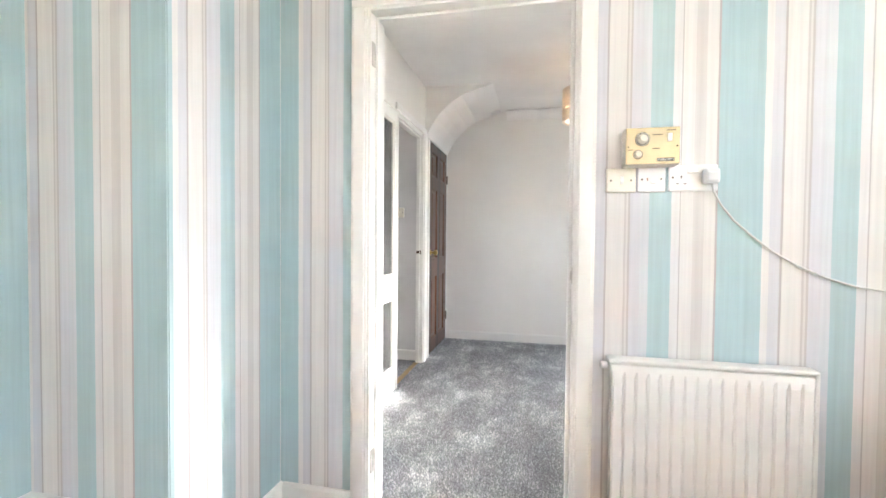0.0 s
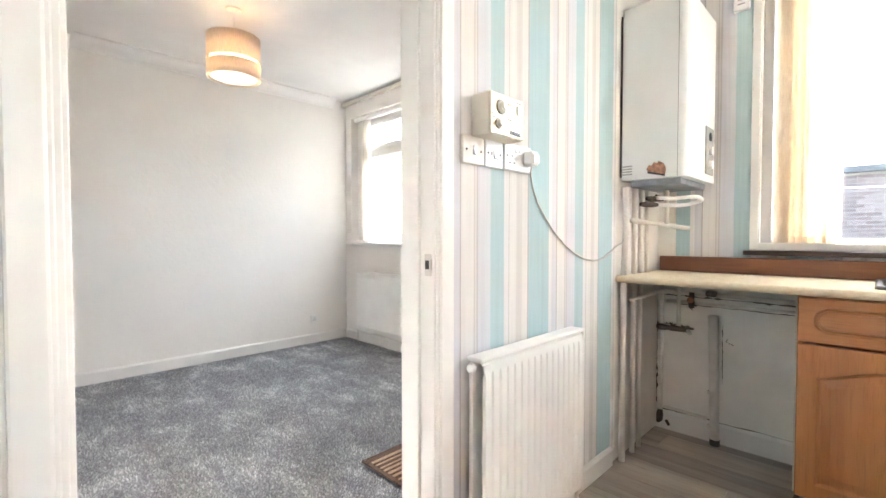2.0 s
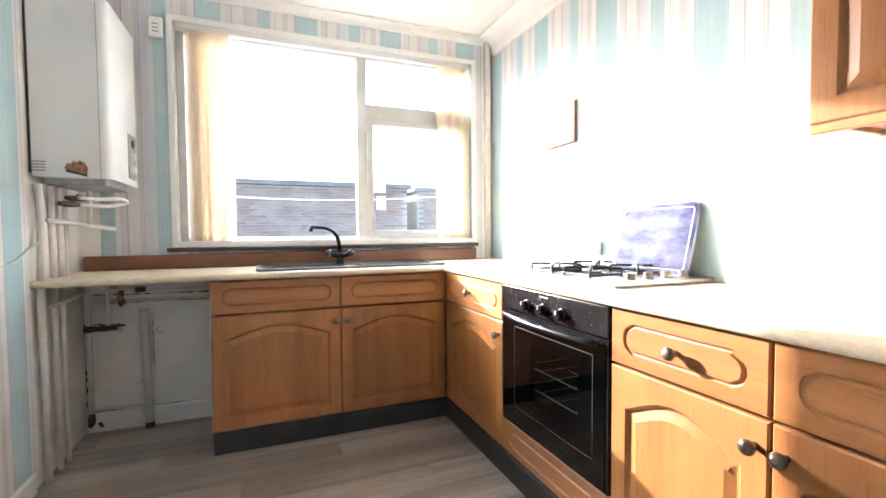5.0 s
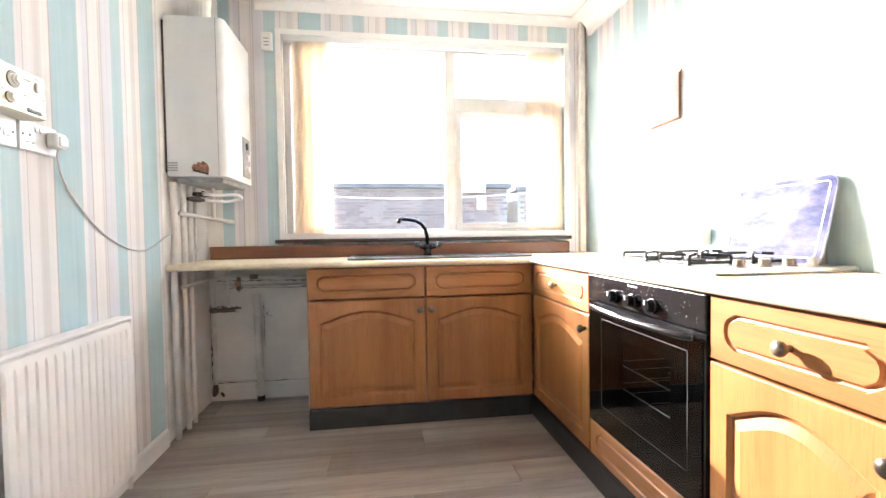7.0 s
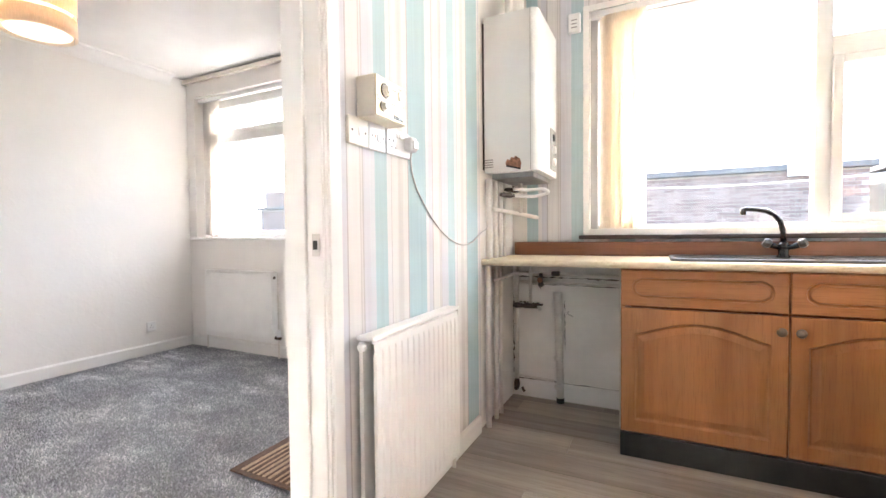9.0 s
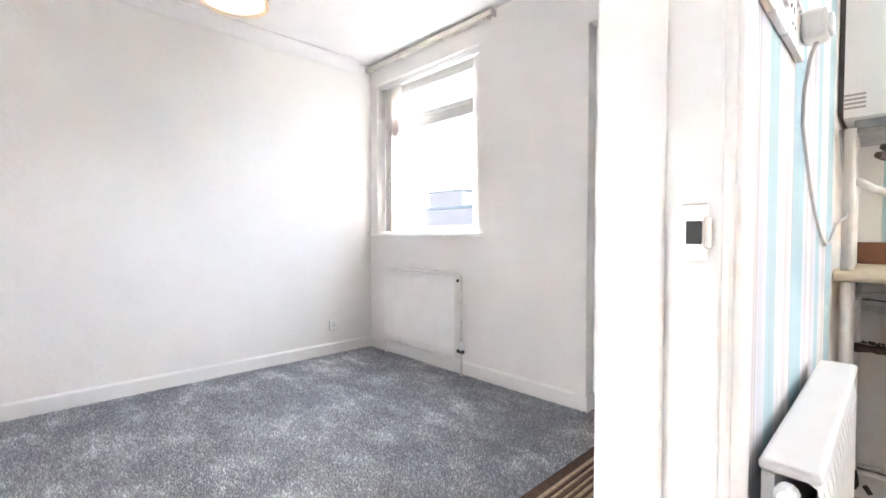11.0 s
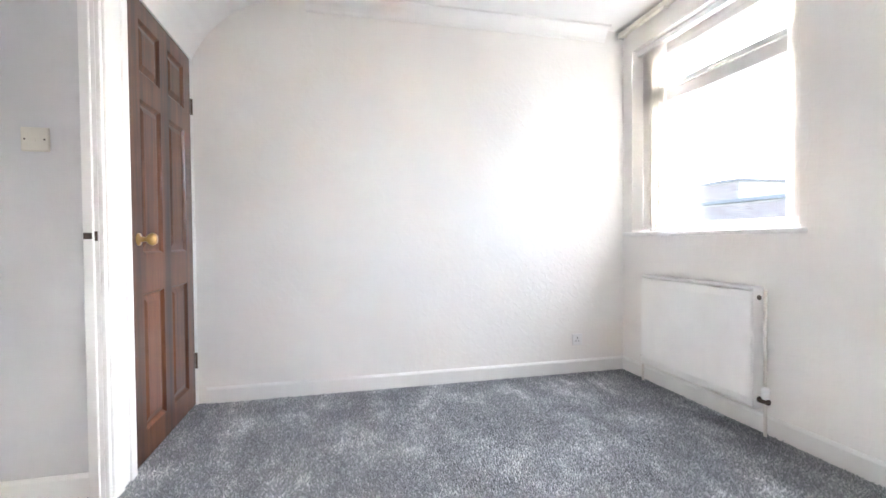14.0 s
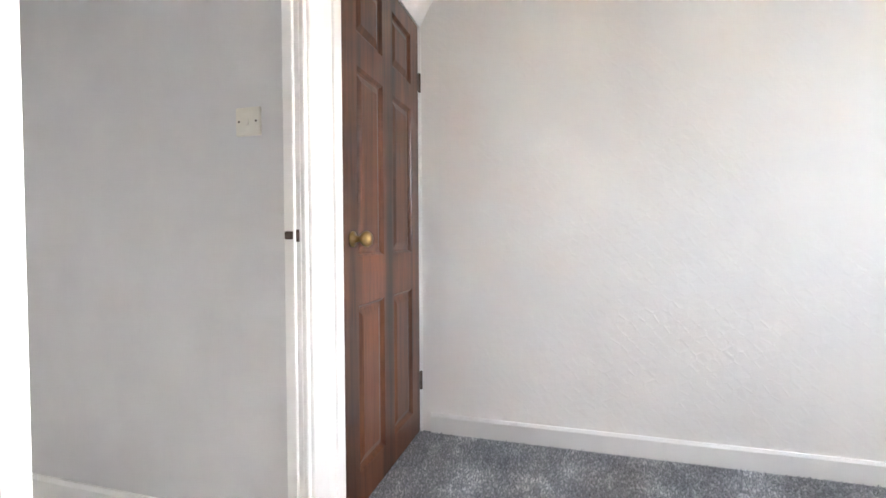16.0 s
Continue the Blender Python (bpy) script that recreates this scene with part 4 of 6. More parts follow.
def sink():
    t = thing("sink", (1.92, 1.25, 0.86), "dark metal inset sink with a ribbed drainer", "sink")
    rim, bowl = bmesh.new(), bmesh.new()
    n, x0, x1, y0, y1, r = 6, 1.71, 2.115, 0.757, 1.787, 0.05
    def rounded(a0, a1, b0, b1, rr, z):
        out = []
        for cx, cy, s in ((a1 - rr, b1 - rr, 0), (a0 + rr, b1 - rr, 90), (a0 + rr, b0 + rr, 180), (a1 - rr, b0 + rr, 270)):
            for i in range(n + 1):
                th = radians(s + 90 * i / n)
                out.append((cx + rr * math.cos(th), cy + rr * math.sin(th), z))
        return out
    def loft(bmx, loops, cap=True):
        rows = [[bmx.verts.new(p) for p in lp] for lp in loops]
        for q, s in zip(rows, rows[1:]):
            for i in range(len(q)):
                bmx.faces.new((q[i], q[(i + 1) % len(q)], s[(i + 1) % len(q)], s[i]))
        if cap:
            bmx.faces.new(rows[-1])
        return rows
    # raised rolled rim round the whole sink
    loft(rim, [rounded(x0, x1, y0, y1, r, 0.860), rounded(x0 + 0.002, x1 - 0.002, y0 + 0.002, y1 - 0.002, r, 0.871),
               rounded(x0 + 0.012, x1 - 0.012, y0 + 0.012, y1 - 0.012, r * 0.9, 0.873), rounded(x0 + 0.022, x1 - 0.022, y0 + 0.022, y1 - 0.022, r * 0.8, 0.8635)], False)
    part("rim", rim, M_DARKSTEEL, t, smooth=True)
    bx0, bx1, by0, by1 = 1.752, 2.055, 1.31, 1.755
    loft(bowl, [rounded(bx0 - 0.012, bx1 + 0.012, by0 - 0.006, by1 + 0.006, 0.06, 0.8645), rounded(bx0, bx1, by0, by1, 0.06, 0.857),
                rounded(bx0 + 0.012, bx1 - 0.012, by0 + 0.012, by1 - 0.012, 0.06, 0.74), rounded(bx0 + 0.05, bx1 - 0.05, by0 + 0.05, by1 - 0.05, 0.05, 0.715)])
    part("bowl", bowl, M_DARKSTEEL, t, smooth=True)
    part("deck", box(2.062, 2.097, 0.777, 1.767, 0.8605, 0.864, 0.001, 1), M_DARKSTEEL, t)
    part("drainer", box(1.73, 2.062, 0.777, 1.305, 0.8605, 0.8635, 0.001, 1), M_DARKSTEEL, t)
    for i in range(7):
        part("drainer_rib", box(1.775 + 0.038 * i, 1.787 + 0.038 * i, 0.81, 1.24, 0.863, 0.8675, 0.002, 1), M_DARKSTEEL, t)
    part("waste", lathe([(0.034, 0), (0.034, 0.003), (0.026, 0.002), (0, 0.0015)], 16, Matrix.Translation((1.9, 1.53, 0.7155))), M_STEEL, t)
    return t


sink()
tap = thing("mixer_tap", (2.08, 1.318, 0.864), "black swan-neck mixer tap with two chrome-tipped handles", "tap")
part("base", lathe([(0.026, 0), (0.026, 0.006), (0.020, 0.012), (0.021, 0.045), (0.024, 0.055), (0.017, 0.07), (0.0, 0.072)], 18, Matrix.Translation((2.08, 1.318, 0.864))), M_BLACK, tap, smooth=True)
neck = [(2.08, 1.318, 0.93), (2.075, 1.322, 0.985), (2.06, 1.335, 1.03), (2.03, 1.365, 1.062), (1.985, 1.405, 1.078), (1.935, 1.452, 1.083), (1.895, 1.49, 1.083), (1.882, 1.502, 1.076), (1.879, 1.505, 1.058)]
part("spout", tube(neck, 0.012, 12), M_BLACK, tap, smooth=True)
for s in (-1, 1):
    arm = part("handle_arm", tube([(2.08, 1.318, 0.905), (2.068, 1.318 + s * 0.032, 0.915), (2.06, 1.318 + s * 0.05, 0.922)], [0.011, 0.012, 0.014], 10), M_BLACK, tap, smooth=True)
    m = Matrix.Translation((2.06, 1.318 + s * 0.05, 0.922)) @ Matrix.Rotation(radians(-62 * s), 4, 'X')
    part("handle", lathe([(0.012, 0), (0.021, 0.008), (0.023, 0.022), (0.016, 0.034), (0, 0.036)], 8, m), M_DARKSTEEL, arm, "faceted dark handle with pale top")

# hob
hob = thing("gas_hob", (0.78, 0.44, 0.86), "stainless steel four-burner gas hob with black pan supports", "hob")
part("hob_plate", box(0.475, 1.075, 0.195, 0.685, 0.861, 0.878, 0.006, 2), M_STEEL, hob)
for bx, by, br in ((0.72, 0.56, 0.045), (0.72, 0.33, 0.038), (0.95, 0.56, 0.035), (0.95, 0.33, 0.05)):
    bn = part("burner", lathe([(br, 0), (br, 0.008), (br * 0.8, 0.012), (br * 0.8, 0.017), (0, 0.019)], 18, Matrix.Translation((bx, by, 0.877))), M_CASTIRON, hob)
    sup = bmesh.new()
    for k in range(4):
        a = math.pi / 4 + k * math.pi / 2
        c, s = math.cos(a), math.sin(a)
        tube(bend([(bx + c * 0.105, by + s * 0.105, 0.878), (bx + c * 0.105, by + s * 0.105, 0.908), (bx + c * 0.022, by + s * 0.022, 0.910)], 0.006, 3), 0.0055, 6, sup)
    ring = [(bx + 0.105 * math.cos(math.pi / 4 + k * math.pi / 2), by + 0.105 * math.sin(math.pi / 4 + k * math.pi / 2), 0.886) for k in range(5)]
    tube(ring, 0.005, 6, sup)
    part("pan_support", sup, M_CASTIRON, hob, "black cast iron pan support")
for k in range(4):
    part("hob_knob", lathe([(0.02, 0), (0.02, 0.004), (0.016, 0.006), (0.0155, 0.024), (0.012, 0.026), (0, 0.026)], 16, Matrix.Translation((0.535, 0.30 + 0.085 * k, 0.877))), M_PEWTER, hob, "grey hob control knob")


def oven():
    t = thing("built_in_oven", (0.69, 0.55, UBOT), "black built-in oven with a glass door and three knobs", "oven")
    x0, x1 = 0.378, 1.010
    part("body", box(x0 + 0.02, x1 - 0.02, 0.24, UY - 0.345, 0.25, 0.822), M_BLACK, t)
    shell = bmesh.new()
    for a in ((x0 + 0.02, x0 + 0.05, UY - 0.345, UY - 0.024, 0.25, 0.822), (x1 - 0.05, x1 - 0.02, UY - 0.345, UY - 0.024, 0.25, 0.822),
              (x0 + 0.05, x1 - 0.05, UY - 0.345, UY - 0.024, 0.25, 0.29), (x0 + 0.05, x1 - 0.05, UY - 0.345, UY - 0.024, 0.70, 0.822)):
        box(*a, 0, 1, shell)
    part("cavity", shell, M_CASTIRON, t)
    pn = part("control_panel", box(x0, x1, UY - 0.022, UY + 0.004, 0.727, 0.826, 0.004), M_BLACK, t, "scuffed black control panel")
    rnd = random.Random(8)
    scuffs = bmesh.new()
    for _ in range(80):
        sx, sz, r = rnd.uniform(x0 + 0.02, x1 - 0.02), rnd.uniform(0.735, 0.82), rnd.uniform(0.0008, 0.0034)
        lathe([(r, 0), (r * 0.6, 0.0004)], 6, placed(FACE_NORTH, sx, UY + 0.0042, sz) @ Matrix.Rotation(radians(90), 4, 'X') @ Matrix.Diagonal((1, rnd.uniform(0.4, 1), 1, 1)), scuffs)
    tagged(part("scuff_marks", scuffs, M_SCUFF, pn, "small pale scuffs"), kind="stuff")
    for kx in (0.815, 0.705, 0.597):
        k = part("oven_knob", lathe([(0.024, 0), (0.024, 0.004), (0.019, 0.007), (0.018, 0.026), (0.0, 0.028)], 18, placed(FACE_NORTH, kx, UY + 0.004, 0.762) @ Matrix.Rotation(radians(90), 4, 'X')), M_BLACK, pn, "black oven knob")
        part("pointer", box(kx - 0.002, kx + 0.002, UY + 0.0315, UY + 0.0335, 0.765, 0.779), M_PVC, k, "white pointer line")
    part("badge", box(0.68, 0.73, UY + 0.004, UY + 0.0052, 0.806, 0.811), M_GREYMARK, pn, "small grey badge")
    dr = thing_door(t, x0, x1)
    return t


def thing_door(t, x0, x1):
    """The oven's door: a black frame round a smoked pane, with a bar handle."""
    bm = wall_with_holes(1, UY - 0.022, UY + 0.002, x0, x1, 0.248, 0.722, [(0.515, 0.80, 0.395, 0.615)])
    d = part("oven_door", bm, M_BLACK, t, "black enamelled oven door")
    part("oven_window", box(x0 + 0.01, x1 - 0.01, UY + 0.002, UY + 0.006, 0.255, 0.70, 0.001, 1), M_OVENGLASS, d, "smoked glass front")
    arc = [(x0 + 0.03 + (x1 - x0 - 0.06) * i / 12, UY + 0.014 + 0.030 * math.sin(math.pi * i / 12) ** 0.6, 0.705) for i in range(13)]
    part("oven_handle", tube(arc, 0.010, 10), M_BLACK, d, "bowed glossy black handle", True)
    line = bmesh.new()
    for a in ((0.44, 0.443, 0.33, 0.665), (0.905, 0.908, 0.33, 0.665), (0.44, 0.908, 0.33, 0.333), (0.44, 0.908, 0.662, 0.665)):
        box(a[0], a[1], UY + 0.006, UY + 0.0066, a[2], a[3], 0, 1, line)
    part("printed_border", line, M_OVENLINE, d, "thin grey line round the glass")
    for z in (0.428, 0.511):
        bm = bmesh.new()
        tube([(0.44, UY - 0.03, z), (0.95, UY - 0.03, z)], 0.0028, 6, bm)
        tube([(0.44, UY - 0.30, z), (0.95, UY - 0.30, z)], 0.0028, 6, bm)
        for k in range(5):
            tube([(0.47 + 0.1 * k, UY - 0.03, z), (0.47 + 0.1 * k, UY - 0.30, z)], 0.0010, 5, bm)
        part("oven_shelf", bm, M_STEEL, t, "chrome wire shelf")
    return d


oven()
flr = thing("oven_filler_panel", (0.69, UY, UBOT), "honey oak filler panel under the oven", "cabinet panel")
part("panel", routed(0.632, 0.138, 0.02, [clipped(0.632, 0.138, 0.045, 0.03)], GROOVE), M_OAKX, flr, m=placed(FACE_NORTH, 1.010, UY, UBOT))
part("rail", box(0.385, 1.0, UY - 0.06, UY - 0.021, UBOT, UBOT + 0.02), M_OAKX, flr)

# chopping board, socket and vent cover by the south wall
brd = thing("chopping_board", (0.71, 0.26, 0.86), "blue marbled glass chopping board leaning on the wall", "chopping board")
def board_loop(w, h, r, inset):
    out = []
    for cx, cz, s in ((w - r, h - r, 0), (r, h - r, 90), (r, r, 180), (w - r, r, 270)):
        for i in range(6):
            th = radians(s + 90 * i / 5)
            out.append((cx + (r - inset) * math.cos(th), cz + (r - inset) * math.sin(th)))
    return out
lean = placed(FACE_NORTH, 0.905, 0.300, 0.8785) @ Matrix.Rotation(radians(-14), 4, 'X')
part("slab", prism(board_loop(0.39, 0.29, 0.035, 0), 1, 0.0, 0.006), M_BOARDEDGE, brd, m=lean)
part("print", prism(board_loop(0.39, 0.29, 0.035, 0.004), 1, -0.0012, -0.0002), M_BOARD, brd, "blue marbled print", m=lean)
part("white_line", tube([(x, -0.0015, z) for x, z in board_loop(0.39, 0.29, 0.035, 0.022) + board_loop(0.39, 0.29, 0.035, 0.022)[:1]], 0.0022, 5), M_PVC, brd, "white border line", m=lean)

fan = thing("vent_cover", (1.365, SY, 1.63), "square white vent cover with a thin brown rim on the wall", "vent cover")
part("back_frame", box(1.243, 1.487, SY, SY + 0.008, 1.513, 1.747, 0.002, 1), M_UPSTAND, fan, "brown rim")
part("cover", box(1.252, 1.478, SY + 0.0075, SY + 0.036, 1.522, 1.738, 0.004), M_PVC, fan)
so = thing("plug_in_freshener", (1.075, SY, 0.965), "small cream plug-in unit on the wall by the hob", "air freshener")
part("body", box(1.048, 1.102, SY, SY + 0.045, 0.925, 1.008, 0.016, 3), M_CREAMPLASTIC, so)
part("vent", box(1.06, 1.09, SY + 0.04, SY + 0.047, 0.99, 1.0, 0.002, 1), M_PVC, so)
single("corner_bead", box(WX - 0.03, WX, 0.235, 0.275, 0.862, TOP - 0.02, 0.006, 2), M_PIPE, "cream boxed pipe run in the kitchen corner", "pipe boxing")

# ---- boiler corner ----
boi = thing("boiler", (1.88, 2.5, 1.29), "white wall-hung gas boiler with a rounded enamel case", "boiler")
case = [(2.10, DY0 - 0.014), (1.672, DY0 - 0.014)]
for cx, cy, a0 in ((1.672 + 0.032, 2.350 + 0.032, 180), (2.10 - 0.014, 2.350 + 0.014, 270)):
    r = cx - 1.672 if a0 == 180 else 2.10 - cx
    case += [(cx + r * math.cos(radians(a0 + 15 * i)), cy + r * math.sin(radians(a0 + 15 * i))) for i in range(7)]
part("case", prism(case, 2, 1.292, 2.06), M_BOILER, boi, smooth=False)
part("mounting_plate", box(1.682, 2.09, DY0 - 0.014, DY0 - 0.001, 1.31, 2.04), M_DARKSTEEL, boi, "dark gap of the wall mounting plate")
part("front_seam", box(1.6712, 1.6735, 2.386, 2.3885, 1.294, 2.058), M_GREYMARK, boi, "fine seam beside the rounded edge")
cp = part("control_panel", box(1.93, 2.055, 2.344, 2.352, 1.325, 1.545, 0.004, 1), M_GREYMARK, boi, "grey recessed control panel")
for zz in (1.37, 1.435):
    part("dial", lathe([(0.022, 0), (0.020, 0.012), (0, 0.013)], 16, placed(FACE_SOUTH, 1.99, 2.344, zz) @ Matrix.Rotation(radians(90), 4, 'X')), M_PVC, cp, "white boiler dial")
part("gauge", lathe([(0.02, 0), (0.02, 0.004), (0, 0.005)], 16, placed(FACE_SOUTH, 1.99, 2.344, 1.50) @ Matrix.Rotation(radians(90), 4, 'X')), M_BLACK, cp, "round black gauge")
bm = bmesh.new()
for k in range(4):
    box(1.6705, 1.6725, 2.575, 2.622, 1.316 + 0.012 * k, 1.322 + 0.012 * k, bm=bm)
part("printed_label", bm, M_GREYMARK, boi, "small grey printed bars")
mark = [(2.505, 1.318), (2.436, 1.302), (2.432, 1.332), (2.44, 1.352), (2.462, 1.366), (2.468, 1.356), (2.482, 1.362), (2.49, 1.348), (2.502, 1.352), (2.512, 1.334)]
part("worn_mark", prism(mark, 0, 1.6695, 1.6722), M_STICKER, boi, "worn brown sticker remnant")
part("worn_edge", prism([(2.508, 1.316), (2.436, 1.298), (2.436, 1.306), (2.506, 1.324)], 0, 1.669, 1.6725), M_BLACKPRINT, boi, "dark lower edge of the remnant")
part("underside_tray", box(1.72, 2.08, 2.385, 2.60, 1.266, 1.294, 0.003, 1), M_GALV, boi, "dull galvanised tray")
part("flue_stub", tube([(1.86, 2.52, 2.05), (1.86, 2.52, 2.20), (1.86, 2.50, TOP - 0.012)], 0.05, 18), M_PIPE, boi, "cream flue pipe")


def pipe(points, r, label, material=None, name="pipe"):
    return single(name, tube(bend(points, 0.03), r, 10), material or M_PIPE, label, "pipe", smooth=True, group="pipes in the boiler corner")


PY = 2.606
pipe([(1.668, PY, 0.002), (1.668, PY, 0.826)], 0.014, "cream painted upright heating pipe")
pipe([(1.668, PY, 0.861), (1.690, PY, 1.10), (1.690, PY, 1.264)], 0.014, "cream painted upright pipe between worktop and boiler")
pipe([(1.785, PY, 0.002), (1.785, PY, 0.826)], 0.012, "cream painted upright pipe by the wall")
pipe([(1.785, PY, 0.861), (1.785, PY, 1.264)], 0.012, "cream painted pipe rising to the boiler")
pipe([(1.865, PY, 0.002), (1.865, PY, 0.826)], 0.011, "cream painted narrow upright pipe")
pipe([(1.865, PY, 0.861), (1.865, PY, 1.264)], 0.011, "cream painted narrow pipe rising to the boiler")
pipe([(1.94, PY, 0.861), (1.94, PY, 1.264)], 0.009, "thin cream gas pipe under the boiler")
pipe([(1.70, 2.585, 1.112), (1.90, 2.56, 1.105), (2.06, 2.49, 1.085), (2.183, 2.485, 1.082)], 0.012, "cream overflow pipe turning into the wall")
pipe([(1.96, 2.52, 1.264), (1.96, 2.52, 1.10)], 0.011, "short cream drop pipe below the boiler")
pipe([(1.775, 2.50, 1.215), (1.86, 2.46, 1.215), (1.90, 2.37, 1.222), (1.955, 2.36, 1.205), (1.93, 2.43, 1.185), (1.80, 2.53, 1.185)], 0.009, "looped white filling hose under the boiler", M_PVC, "filling_hose")
for (vx, vy, vz) in ((1.80, 2.52, 1.213), (1.755, 2.53, 1.185)):
    v = thing("stop_valve", (vx, vy, vz), "tarnished brass isolating valve below the boiler", "valve", "valves")
    part("body", tube([(vx - 0.045, vy + 0.02, vz), (vx - 0.02, vy + 0.01, vz), (vx + 0.02, vy - 0.01, vz), (vx + 0.045, vy - 0.02, vz)], [0.009, 0.013, 0.013, 0.009], 8), M_DARKPIPE, v)
    part("lever", box(vx - 0.025, vx + 0.025, vy - 0.016, vy - 0.008, vz + 0.012, vz + 0.018, 0.002, 1), M_DARKPIPE, v)
# under the worktop
pipe([(1.74, 2.60, 0.742), (2.13, 2.595, 0.752), (2.165, 2.56, 0.752), (2.165, 1.99, 0.742)], 0.009, "cream supply pipe running below the worktop")
pipe([(2.168, 2.58, 0.700), (2.168, 1.99, 0.694)], 0.008, "second cream supply pipe below the worktop")
pipe([(2.165, 2.605, 0.10), (2.165, 2.605, 0.826)], 0.012, "cream upright pipe in the bay corner")
pipe([(2.165, 2.52, 0.56), (2.165, 2.52, 0.826)], 0.010, "cream drop pipe to the washing machine tap")
pipe([(2.168, 2.62, 0.125), (2.168, 2.38, 0.118)], 0.008, "thin cream pipe above the skirting")
single("pipe_joint", box(2.15, 2.18, 2.345, 2.395, 0.738, 0.766, 0.008, 2), M_DARKPIPE, "dark joint on the supply pipe", "pipe joint")
v = thing("washing_machine_tap", (2.15, 2.52, 0.555), "blackened brass washing machine tap on the bay wall", "valve", "valves")
part("body", tube([(2.155, 2.62, 0.557), (2.15, 2.60, 0.557), (2.15, 2.56, 0.557), (2.15, 2.55, 0.557), (2.15, 2.50, 0.557), (2.15, 2.47, 0.553)], [0.014, 0.018, 0.012, 0.016, 0.014, 0.010], 8), M_DARKPIPE, v)
part("lever", box(2.138, 2.146, 2.44, 2.49, 0.562, 0.574, 0.003, 1), M_DARKPIPE, v)
part("outlet", tube([(2.148, 2.47, 0.555), (2.135, 2.455, 0.54)], 0.010, 8), M_STEEL, v)
v = thing("stopcock", (2.15, 2.45, 0.70), "dark brass stopcock hanging from the supply pipe", "valve", "valves")
part("body", tube([(2.155, 2.455, 0.752), (2.15, 2.455, 0.72), (2.148, 2.455, 0.70), (2.148, 2.455, 0.675)], [0.012, 0.012, 0.015, 0.013], 8), M_DARKPIPE, v)
part("wheel", tube([(2.13, 2.455, 0.715), (2.125, 2.455, 0.715)], 0.016, 10), M_STICKER, v)
v = thing("drain_cock", (2.15, 2.61, 0.075), "grimy drain cock low in the bay corner", "valve", "valves")
part("body", tube([(2.165, 2.605, 0.105), (2.16, 2.605, 0.075), (2.14, 2.60, 0.06), (2.12, 2.60, 0.055)], [0.013, 0.018, 0.016, 0.010], 8), M_DARKPIPE, v)
part("spout", tube([(2.15, 2.57, 0.06), (2.15, 2.555, 0.035)], 0.008, 8), M_DARKPIPE, v)
wp = thing("waste_standpipe", (2.15, 2.35, 0.0), "off-white plastic waste standpipe clipped to the wall", "waste pipe")
part("pipe", tube([(2.150, 2.358, 0.645), (2.150, 2.350, 0.35), (2.150, 2.342, 0.02)], 0.021, 14), M_PIPE, wp, smooth=True)
for zz in (0.52, 0.26, 0.09):
    part("clip", tube([(2.150, 2.354, zz - 0.008), (2.150, 2.354, zz + 0.008)], 0.0235, 14), M_PIPE, wp)
part("black_boot", tube([(2.150, 2.342, 0.0), (2.150, 2.342, 0.03)], 0.023, 12), M_RUBBER, wp, "black rubber boot")



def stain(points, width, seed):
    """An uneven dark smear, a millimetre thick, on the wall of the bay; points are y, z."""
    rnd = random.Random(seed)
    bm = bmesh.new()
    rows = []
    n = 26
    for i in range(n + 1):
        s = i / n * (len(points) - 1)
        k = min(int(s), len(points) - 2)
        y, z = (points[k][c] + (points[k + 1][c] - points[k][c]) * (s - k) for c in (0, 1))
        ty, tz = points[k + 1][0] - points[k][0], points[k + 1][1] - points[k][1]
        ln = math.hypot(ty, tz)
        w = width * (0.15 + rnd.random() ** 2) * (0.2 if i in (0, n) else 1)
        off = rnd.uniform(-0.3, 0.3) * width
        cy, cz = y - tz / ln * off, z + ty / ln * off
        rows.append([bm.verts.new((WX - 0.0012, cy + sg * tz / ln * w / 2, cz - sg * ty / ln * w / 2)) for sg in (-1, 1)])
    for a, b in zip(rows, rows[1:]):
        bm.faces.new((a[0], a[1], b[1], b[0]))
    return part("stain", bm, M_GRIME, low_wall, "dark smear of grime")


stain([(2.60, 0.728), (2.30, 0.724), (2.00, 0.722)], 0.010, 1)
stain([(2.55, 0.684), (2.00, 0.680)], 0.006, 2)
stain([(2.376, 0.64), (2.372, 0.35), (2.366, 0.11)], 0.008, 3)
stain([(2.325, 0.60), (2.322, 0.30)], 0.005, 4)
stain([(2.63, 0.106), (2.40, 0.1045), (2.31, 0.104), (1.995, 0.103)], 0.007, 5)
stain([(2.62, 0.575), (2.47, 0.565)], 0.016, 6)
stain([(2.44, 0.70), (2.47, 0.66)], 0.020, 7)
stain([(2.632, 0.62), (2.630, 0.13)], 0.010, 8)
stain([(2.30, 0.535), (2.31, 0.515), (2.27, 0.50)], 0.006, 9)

cs = thing("carbon_monoxide_alarm", (WX, 2.265, 2.17), "small white alarm box on the striped wall", "alarm")
part("case", box(WX - 0.028, WX, 2.232, 2.298, 2.115, 2.222, 0.006), M_PVC, cs)
bm = bmesh.new()
for k in range(3):
    box(WX - 0.0290, WX - 0.0275, 2.25, 2.28, 2.14 + 0.02 * k, 2.146 + 0.02 * k, bm=bm)
part("grille", bm, M_GREYMARK, cs, "grey sounder slots")

# ---- radiators ----


